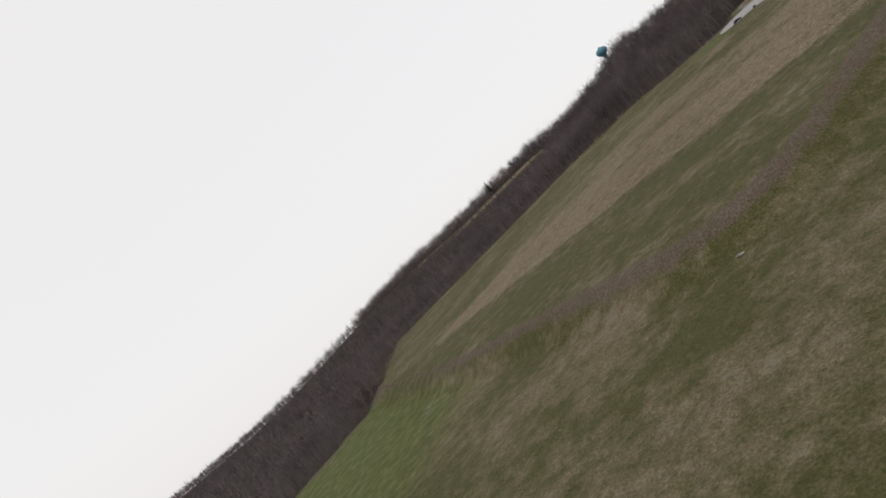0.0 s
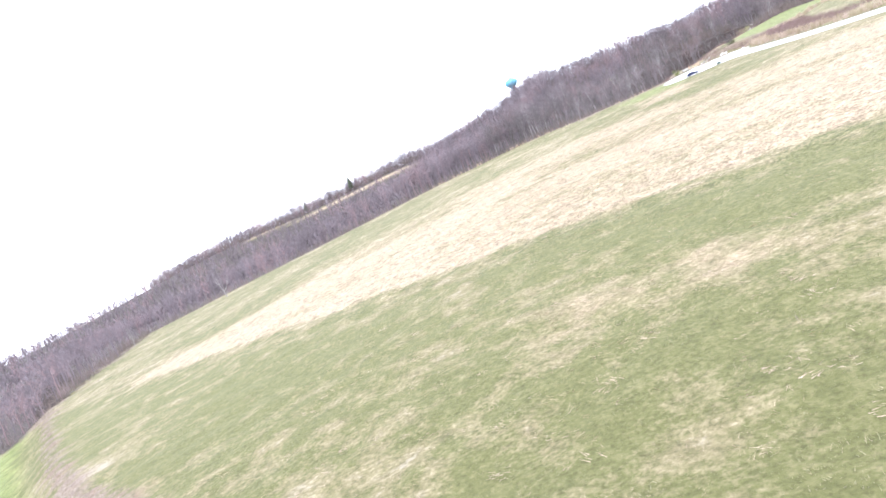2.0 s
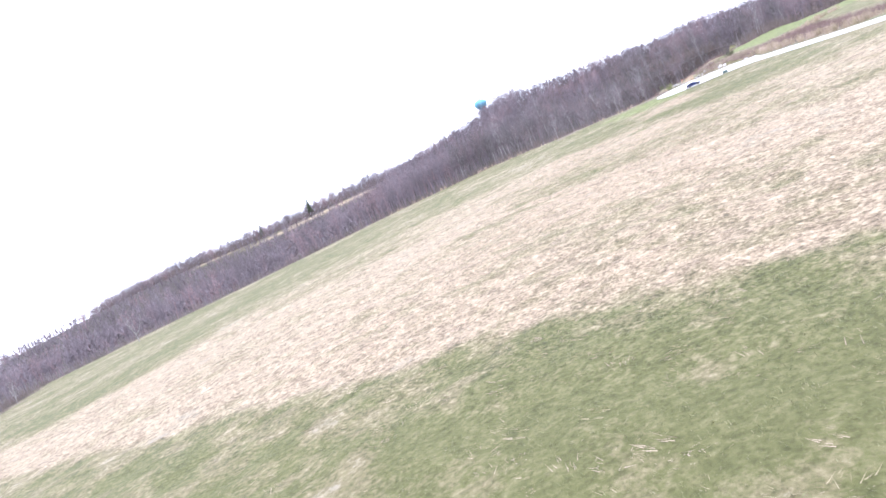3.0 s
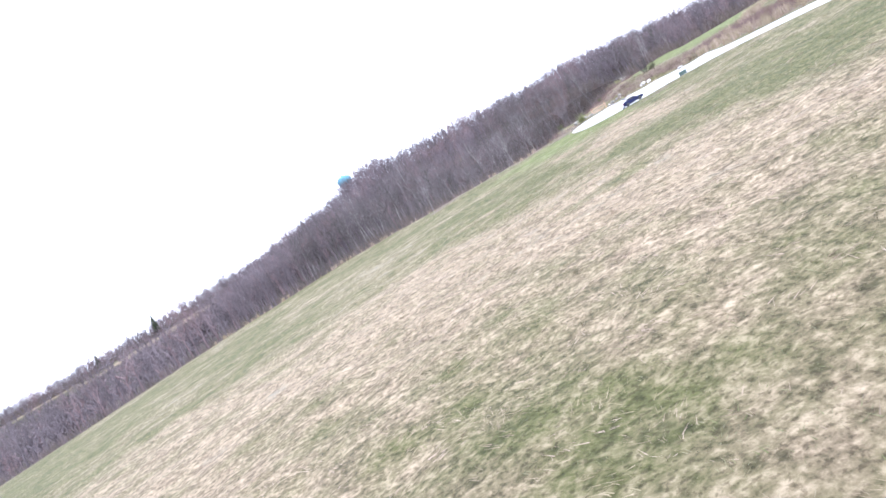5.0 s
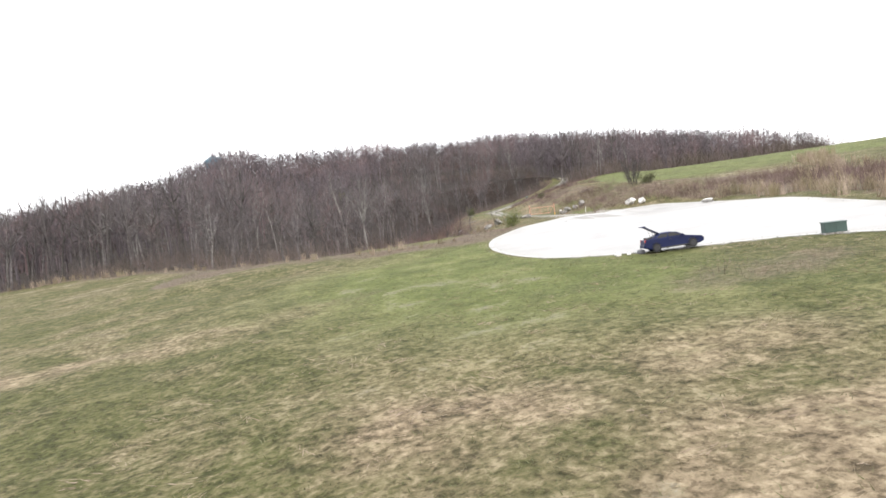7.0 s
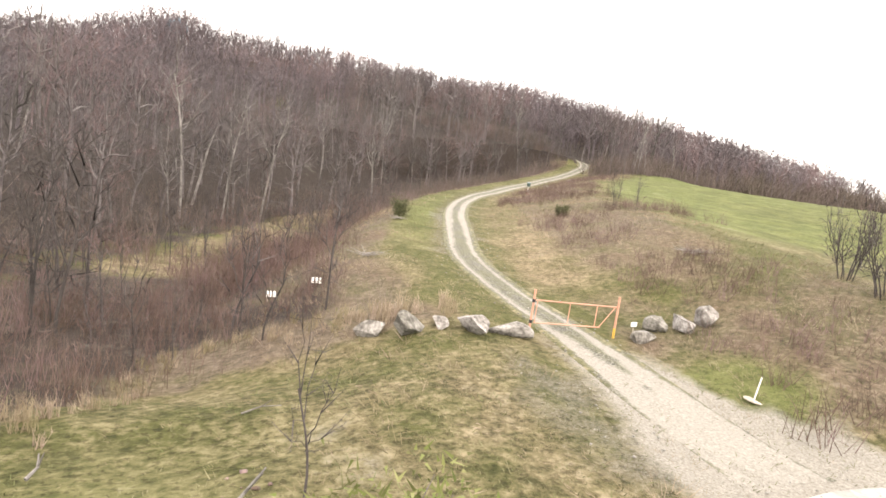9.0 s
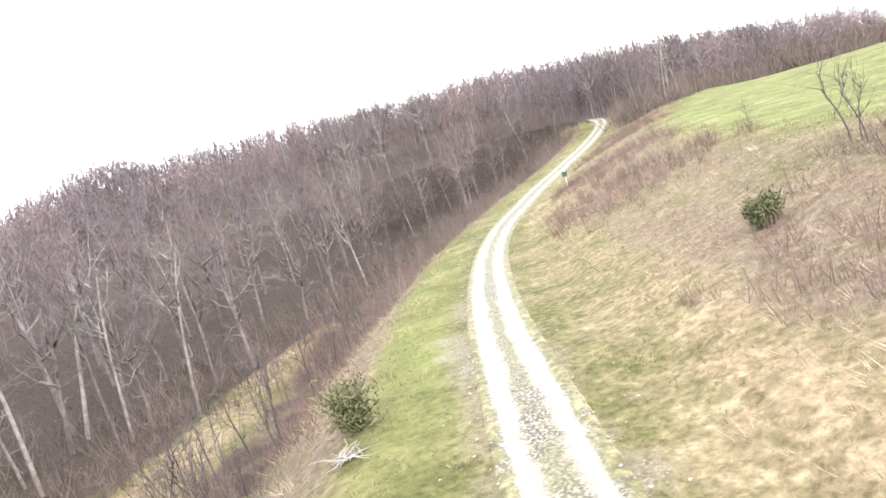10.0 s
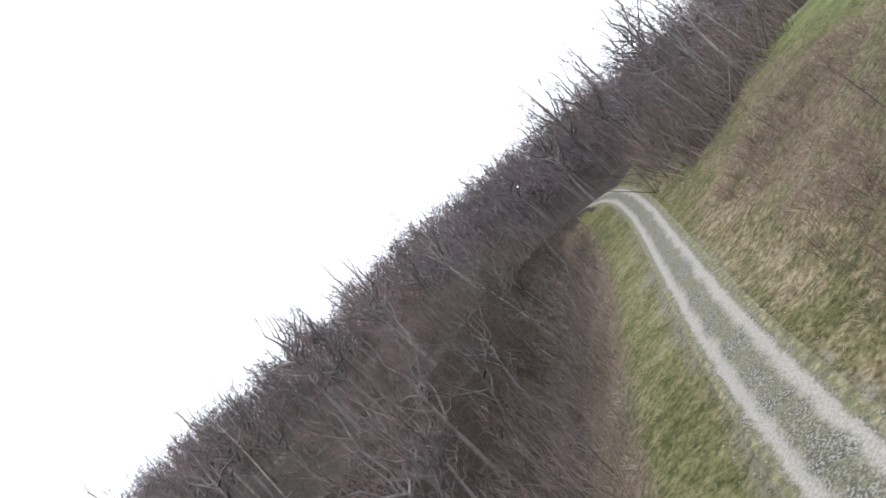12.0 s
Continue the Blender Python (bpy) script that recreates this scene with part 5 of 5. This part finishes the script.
sapling_shape = [bare_tree(np.random.default_rng(70 + n), 4.0, 4, 4, 6, slim=0.5, fat=0.55, lean=0.09, wide=0.17, low=4) for n in range(3)]
sapling_mesh = [(mesh_of("trunk", *w, DARK_BARK), mesh_of("crown", *c, TWIGS)) for w, c in sapling_shape]


def sapling(x, y, size, n, label, group, turn, lean_x=0.0, lean_y=0.0):
    s = thing("sapling", pose(x, y, height(x, y), lean_x, lean_y, 0) @ pose(0, 0, 0, 0, 0, turn) @ Matrix.Scale(size, 4), label, "sapling", group)
    for name, me in zip(("trunk", "crown"), sapling_mesh[n % 3]):
        new(name, me).parent = s


r2 = np.random.default_rng(5)
for n, (x, y, s, label) in enumerate(((-7.3, -8.9, 0.72, "slender bare sapling beside the paved lot"), (-14.1, 4.6, 1.9, "dark bare young tree at the hollow's edge"), (-15.2, 5.7, 1.8, "dark bare young tree at the hollow's edge"),
                                      (-8.8, 4.2, 1.3, "thin bare young tree at the hollow's edge"), (-5.8, 4.2, 1.2, "thin bare young tree at the hollow's edge"))):
    sapling(x, y, s, n, label, "", 70 * n)
for x, y in ((14.6, 2.6), (13.0, -0.6)):  # two shrubs of many stems that lean apart
    for k in range(11):
        sapling(x + 0.28 * math.cos(k * 2.4), y + 0.28 * math.sin(k * 2.4), r2.uniform(0.6, 0.95), k, "thin bare stem of a many-stemmed shrub above the lot", "bare stems above the lot", r2.uniform(0, 360),
                r2.uniform(4, 24) * math.cos(k * 2.4 + 1.57), r2.uniform(4, 24) * math.sin(k * 2.4 + 1.57))
for n, (x, y, s) in enumerate(((15.9, 23.8, 0.75), (15.5, 20.0, 0.6), (47.3, 79.2, 0.7), (15.5, 22.9, 0.7), (15.9, 23.4, 0.6), (14.9, 19.2, 0.5), (30.5, 55.5, 0.55), (20.5, 33.0, 0.45), (41.0, 78.0, 0.6), (47.0, 86.5, 0.6))):
    sapling(x, y, s, n, "thin bare sapling on the weedy bank beside the track", "bare saplings beside the track", r2.uniform(0, 360))
hx, hy = grow(r2, (-30, -3), (10, 60), 2.5, lambda x, y: (along(x, y, TRACK)[0] < -8) & (along(x, y, TRACK)[0] > -25) & (wooded(x, y) < 1) & (along(x, y, TRACK)[1] > 15) & (np.sin(x * 0.5 + y * 0.3) > -0.3))
for n, (x, y) in enumerate(zip(hx, hy)):
    sapling(x, y, r2.uniform(0.7, 1.5) * (1.15 if x < -13 and y < 14 else 0.75), n, "slender bare young tree in the hollow below the track", "young trees in the hollow", r2.uniform(0, 360))
tx, ty = grow(r2, (-5, 20), (60, 135), 3.2, lambda x, y: (np.abs(along(x, y, TRACK)[0] + np.interp(along(x, y, TRACK)[1], (30, 90, 170), (12, 8.5, 5.5))) < 2.6) & (along(x, y, TRACK)[1] > 32) & (along(x, y, TRACK)[1] < 160))
for n, (x, y) in enumerate(zip(tx, ty)):
    sapling(x, y, r2.uniform(0.7, 1.5), n, "slender bare young tree on the slope below the track", "young trees on the slope", r2.uniform(0, 360))


def conifer(x, y, high, seed):
    r = np.random.default_rng(seed)
    t = thing("conifer", pose(x, y, height(x, y)), "dark evergreen standing over the bare wood", "conifer", "dark evergreens on the ridge")
    wood, green = Soup(), Soup()
    wood.tube(np.array([[0, 0, -0.3], [0, 0, high]]), np.array([0.2, 0.03]), 6)
    n = 1500
    h = r.uniform(0.12, 1, n) ** 0.8
    a, rad = r.uniform(0, 6.28, n), (1 - h) * high * 0.24 + 0.2
    base = np.stack([0 * h, 0 * h, h * high], -1)
    tip = base + np.stack([np.cos(a) * rad, np.sin(a) * rad, -0.12 * rad], -1) * r.uniform(0.6, 1, (n, 1))
    green.spikes(base * 0.3 + tip * 0.7 + (0, 0, 0.1), tip, np.full(n, 0.5), r)
    green.spikes(base, tip, np.full(n, 0.25), r)
    new("trunk", mesh_of("trunk", *wood.arrays(), BARK)).parent = t
    new("needles", mesh_of("needles", *green.arrays(), EVERGREEN)).parent = t


for k, (x, y, h) in enumerate(((-213, 336, 15), (-80, 205, 13), (-74, 212, 14), (-88, 209, 12), (-262, 345, 12))):
    conifer(x, y, h, k)

# water tower
tz = height(-53, 318)
tower = thing("water_tower", pose(-53, 318, tz), "blue water tower with a round tank behind the wood", "water tower")
bm = shape()
bmesh.ops.create_uvsphere(bm, u_segments=28, v_segments=16, radius=1)
for v in bm.verts:
    v.co = Vector((v.co.x * 5.2, v.co.y * 5.2, v.co.z * (3.4 if v.co.z > 0 else 4.4) + 57.0 - tz))
part("tank", bm, TOWER_BLUE, tower)
part("shaft", rod(shape(), (0, 0, 0), (0, 0, 53.5 - tz), 1.5, 16, 1.1), TOWER_BLUE, tower)
part("cone", rod(shape(), (0, 0, 50.5 - tz), (0, 0, 53.6 - tz), 1.1, 20, 2.9), TOWER_BLUE, tower)
part("foot", rod(shape(), (0, 0, -1), (0, 0, 6), 3.0, 16, 1.5), TOWER_BLUE, tower)
part("railing", rod(shape(), (0, 0, 60.2 - tz), (0, 0, 61.0 - tz), 1.0, 16), TOWER_BLUE, tower)

# far house
hz = height(-555, 380)
house = thing("house", pose(-555, 380, hz, 0, 0, 30), "distant white house with a grey roof on the ridge", "house")
part("wall", box(shape(), (14, 9, 5), pose(0, 0, 2.5)), WHITE, house)
part("roof", plate([(-5.2, 5), (5.2, 5), (0, 8.5)], 15, bevel=0), GREY_STONE, house).matrix_basis = pose(0, 0, 0, 0, 0, 90)
for k in (-4, 0, 4):
    win = part("window", box(shape(), (1.4, 0.1, 1.5), pose(k, -4.53, 2.8)), BLACK, house)
    part("sill", box(shape(), (1.6, 0.2, 0.12), pose(k, -4.58, 2.0)), WHITE, win)
part("door", box(shape(), (1.1, 0.1, 2.1), pose(2, -4.53, 1.05)), TEAL, house)

# ---------------------------------------------------------------- grass, reeds, stones
MEADOW_LINE = [(-46, -245), (-56, -215), (-56, -170), (-47, -130), (-36, -95), (-22, -62), (-12, -38), (-6, -14)]
r3 = np.random.default_rng(9)


def tuft(rng, count, high, spread, width, lean):
    s = Soup()
    a, r = rng.uniform(0, 6.28, count), spread * np.sqrt(rng.random(count))
    base = np.stack([r * np.cos(a), r * np.sin(a), np.full(count, -0.02)], -1)
    out = np.stack([np.cos(a) * lean + rng.normal(0, lean * 0.6, count), np.sin(a) * lean + rng.normal(0, lean * 0.6, count), rng.uniform(0.5, 1, count)], -1)
    s.spikes(base, base + out * high * rng.uniform(0.6, 1.1, (count, 1)), np.full(count, width), rng)
    return s.arrays()


def laid(rng, count, reach, spread, width):
    """Dead grass laid over in one sweep, the blades fanning and lifting a little."""
    s = Soup()
    a, r = rng.uniform(0, 6.28, count), spread * np.sqrt(rng.random(count))
    base = np.stack([r * np.cos(a), r * np.sin(a), np.full(count, -0.01)], -1)
    fan = rng.normal(0, 0.5, count)
    out = np.stack([np.cos(fan), np.sin(fan), rng.uniform(0.12, 0.42, count)], -1) * (reach * rng.uniform(0.5, 1.1, count))[:, None]
    s.spikes(base, base + out, np.full(count, width), rng)
    return s.arrays()


green_tufts = [tuft(np.random.default_rng(100 + n), 11, 0.12, 0.28, 0.017, 0.6) for n in range(4)]
straw_tufts = [laid(np.random.default_rng(110 + n), 18, 0.26, 0.32, 0.012) for n in range(3)] + [tuft(np.random.default_rng(118), 14, 0.15, 0.3, 0.012, 0.75)]
verge_tufts = [tuft(np.random.default_rng(150 + n), 16, 0.21, 0.24, 0.010, 0.6) for n in range(4)]
mx, my = grow(r3, (-100, -245), (20, 0), 0.62, lambda x, y: (np.abs(along(x, y, MEADOW_LINE)[0]) < 8 + 14 * r3.random(len(x))) & (lot_distance(x, y) > 0.12))
reg = regions(mx, my)
drift = 0.5 + 0.16 * np.sin(mx * 0.9 + 2 * np.sin(my * 0.4)) + 0.16 * np.sin(my * 1.1 + 2 * np.sin(mx * 0.5)) + r3.normal(0, 0.36, len(mx))
dry = reg["straw"] + (drift - 0.5) * 0.8 > 0.55
strew("meadow_grass", green_tufts, mx[~dry], my[~dry], r3.uniform(0.6, 1.5, (~dry).sum()), BLADES, "short green meadow grass in tufts", "grass", r3)
strew("dry_grass", straw_tufts, mx[dry], my[dry], r3.uniform(0.6, 1.7, dry.sum()) * (1 - 0.4 * smooth(-50, -25, my[dry])), STRAW, "matted straw-coloured dead grass", "dead grass", r3)

vx, vy = grow(r3, (-22, -16), (66, 135), 0.48, lambda x, y: (np.abs(along(x, y, TRACK)[0]) > 1.0) & (along(x, y, TRACK)[0] < 15) & (along(x, y, TRACK)[0] > -9) & (along(x, y, TRACK)[1] < 150) & (lot_distance(x, y) > 0.3))
reg = regions(vx, vy)
dv, _ = along(vx, vy, TRACK)
dry = (0.34 + 0.3 * reg["weeds"] - 0.25 * reg["lush"] + 0.28 * np.sin(vx * 0.8 + 2 * np.sin(vy * 0.5)) + r3.normal(0, 0.14, len(vx)) + 0.1 * (dv > 0)) > 0.5
clump = 0.5 + 0.5 * np.sin(vx * 1.9 + 2.5 * np.sin(vy * 0.9)) * np.sin(vy * 1.6 + 2.2 * np.sin(vx * 0.8))
tall = np.where(np.abs(dv) < 2.4, 0.6, 1.0 + 0.45 * clump**2)
cx_, cy_ = grow(r3, (-3, -6), (66, 132), 0.3, lambda x, y: (np.abs(along(x, y, TRACK)[0]) < 0.36) & (along(x, y, TRACK)[1] > 14) & (along(x, y, TRACK)[1] < 140) & (np.sin(x * 1.3) * np.sin(y * 1.1 + 1) > -0.1 - 0.4 * r3.random(len(x))))
strew("track_grass", green_tufts, cx_, cy_, r3.uniform(0.5, 1.1, len(cx_)), BLADES, "low green tufts between the ruts of the track", "grass", r3)
strew("verge_grass", green_tufts, vx[~dry], vy[~dry], (r3.uniform(0.6, 1.5, len(vx)) * tall)[~dry], BLADES, "green grass on the verges of the track", "grass", r3)
strew("dry_verge_grass", verge_tufts, vx[dry], vy[dry], (r3.uniform(0.6, 1.5, len(vx)) * tall)[dry], STRAW, "straw-coloured dead grass on the verges of the track", "dead grass", r3)

weed_kinds = [stems(np.random.default_rng(120 + n), 16, 0.55, 0.4, 0.011, 0.3) for n in range(4)]
wx, wy = grow(r3, (-200, -235), (70, 130), 1.0, lambda x, y: (regions(x, y)["weeds"] + r3.normal(0, 0.15, len(x)) > 0.58) & (wooded(x, y) < 0))
strew("dead_weeds", weed_kinds, wx, wy, r3.uniform(0.5, 1.3, len(wx)), WEED, "brown dead weeds standing on the banks", "weeds", r3)

plume = [stems(np.random.default_rng(130 + n), 24, 1.7, 0.5, 0.06, 0.2) for n in range(3)]
ex, ey = grow(r3, (2.5, -118), (24, -12), 1.15, lambda x, y: (lot_distance(x, y) > 0.9) & (lot_distance(x, y) < 4.6) & (np.sin(x * 0.9 + y * 0.45) > -0.35))
ring = np.array([(-13.0, -6.4), (-11.6, -3), (-10.4, 2.6), (-8.5, 3.4), (-6.3, 2.5), (-4.6, 2.0)])
k = r3.uniform(0, 5, 64)
fringe = np.stack([np.interp(k, range(6), ring[:, 0]), np.interp(k, range(6), ring[:, 1])], -1) + r3.normal(0, 0.45, (64, 2))
bx, by = r3.uniform(20, 46, 60), r3.normal(0, 1.6, 60)
by += np.interp(bx, (20, 27, 41, 46), (-19, -15, 3, 6))
ex, ey = np.r_[ex, bx], np.r_[ey, by]
px = np.r_[ex, r3.uniform(-6, -1, 14), fringe[:, 0], r3.uniform(-40, -14, 24)]
py = np.r_[ey, r3.uniform(0.6, 2.5, 14), fringe[:, 1], np.zeros(24)]
py[-24:] = np.interp(px[-24:], (-40, -24, -14), (16, -12, -19)) + r3.normal(0, 0.5, 24)
ps = np.r_[np.ones(len(ex)), np.full(14, 0.5), np.full(64, 0.34), np.full(24, 0.5)] * r3.uniform(0.6, 1.1, len(px))
fx_ = r3.uniform(-100, -36, 60)
px, py, ps = np.r_[px, fx_], np.r_[py, np.interp(fx_, (-100, -57, -40, -36), (40, 40, 15, 8)) + r3.normal(0, 0.8, 60)], np.r_[ps, r3.uniform(0.4, 0.95, 60)]
out_ = lot_distance(px, py) > 0.6
strew("reeds", plume, px[out_], py[out_], ps[out_], STRAW, "tall tan reed clumps beside the lane and gate", "reeds", r3)


SCRAP = noisy("dark_dead_leaves", ((0.3, (0.020, 0.018, 0.017)), (0.5, (0.038, 0.034, 0.032)), (0.75, (0.07, 0.064, 0.058))), 3, 14, 0.95, bump=0.3)


def scrap(x, y, reach, turn, seed):
    """A clot of dead leaves and twigs lying on the paving."""
    s = shape()
    r = random.Random(seed)
    for _ in range(7):
        a, k = r.uniform(0, math.pi), r.uniform(-0.4, 0.4) * reach
        c, d = Vector((k, r.uniform(-0.05, 0.05), 0.012)), Vector((math.cos(a), 0.4 * math.sin(a), r.uniform(0.02, 0.2))) * reach * 0.3
        w = Vector((-d.y, d.x, 0)).normalized() * reach * r.uniform(0.06, 0.14)
        s.faces.new([s.verts.new(p) for p in (c - d * 0.5, c + w, c + d, c - w)])
    ob = part("leaf_scrap", s, SCRAP, None)
    ob.matrix_basis = pose(x, y, float(lie(np.array([x]), np.array([y]))[0]) + 0.025, 0, 0, turn)
    tagged(ob, "dark clot of dead leaves lying on the pale paving", "leaf litter", "clots of dead leaves on the lot")


for k, (x, y, reach) in enumerate(((-0.7, -12.1, 0.34), (0.6, -12.1, 0.18), (-1.4, -13.8, 0.2), (0.5, -13.1, 0.26), (-2.4, -13.8, 0.18), (2.4, -12.3, 0.26), (-2.7, -14.7, 0.5), (2.1, -11.1, 0.28), (1.3, -11.3, 0.14))):
    scrap(x, y, reach, 20 + 9 * k, k)


def chip(seed):
    r = np.random.default_rng(seed)
    v = np.array([[1, 0, 0], [-1, 0, 0], [0, 1, 0], [0, -1, 0], [0, 0, 0.7], [0, 0, -0.5]], float) + r.normal(0, 0.22, (6, 3))
    return v, np.array([[0, 2, 4], [2, 1, 4], [1, 3, 4], [3, 0, 4], [2, 0, 5], [1, 2, 5], [3, 1, 5], [0, 3, 5]])


chips = [chip(n) for n in range(4)]
sx_, sy_ = grow(r3, (-3, -13), (66, 132), 0.33, lambda x, y: (np.abs(np.abs(along(x, y, TRACK)[0]) - 0.6) > 0.3) & (np.abs(along(x, y, TRACK)[0]) < 0.9 + 1.3 * r3.random(len(x)) ** 2) & (along(x, y, TRACK)[1] < 150) & (along(x, y, TRACK)[1] > 10))
edge_x, edge_y = grow(r3, (-17, -60), (14, -3), 0.4, lambda x, y: (np.abs(lot_distance(x, y)) < 0.75 * r3.random(len(x)) ** 1.5) | ((np.hypot((x + 0.6) / 1.5, (y + 6.0) / 4.0) < 1.2 * r3.random(len(x))) & (lot_distance(x, y) > 0)))
sx_, sy_ = np.r_[sx_, edge_x], np.r_[sy_, edge_y]
places = np.stack([sx_, sy_, lie(sx_, sy_) + 0.05], -1)
v, f, c = scatter(chips, places, r3.uniform(0, 6.28, len(sx_)), r3.random(len(sx_)) ** 2 * 0.035 + 0.014, r3.integers(0, 4, len(sx_)), r3)
tagged(new("gravel", mesh_of("gravel", v, f, PEBBLES, False, {"tint": c})), "loose grey gravel along the track and round the lot's edge", "gravel", kind="stuff")
n = 1500
qx, qy = np.r_[r3.normal(-8.5, 0.45, n // 2), r3.normal(-9.9, 1.0, n - n // 2)], np.r_[r3.normal(-11.4, 1.2, n // 2), r3.normal(-13.2, 0.35, n - n // 2)]
ok = lot_distance(qx, qy) > 0.1
strew("rubble", chips, qx[ok], qy[ok], (r3.random(n) ** 3 * 0.085 + 0.014)[ok], RUBBLE, "reddish stone rubble and wood chips beside the lot", "rubble", r3)

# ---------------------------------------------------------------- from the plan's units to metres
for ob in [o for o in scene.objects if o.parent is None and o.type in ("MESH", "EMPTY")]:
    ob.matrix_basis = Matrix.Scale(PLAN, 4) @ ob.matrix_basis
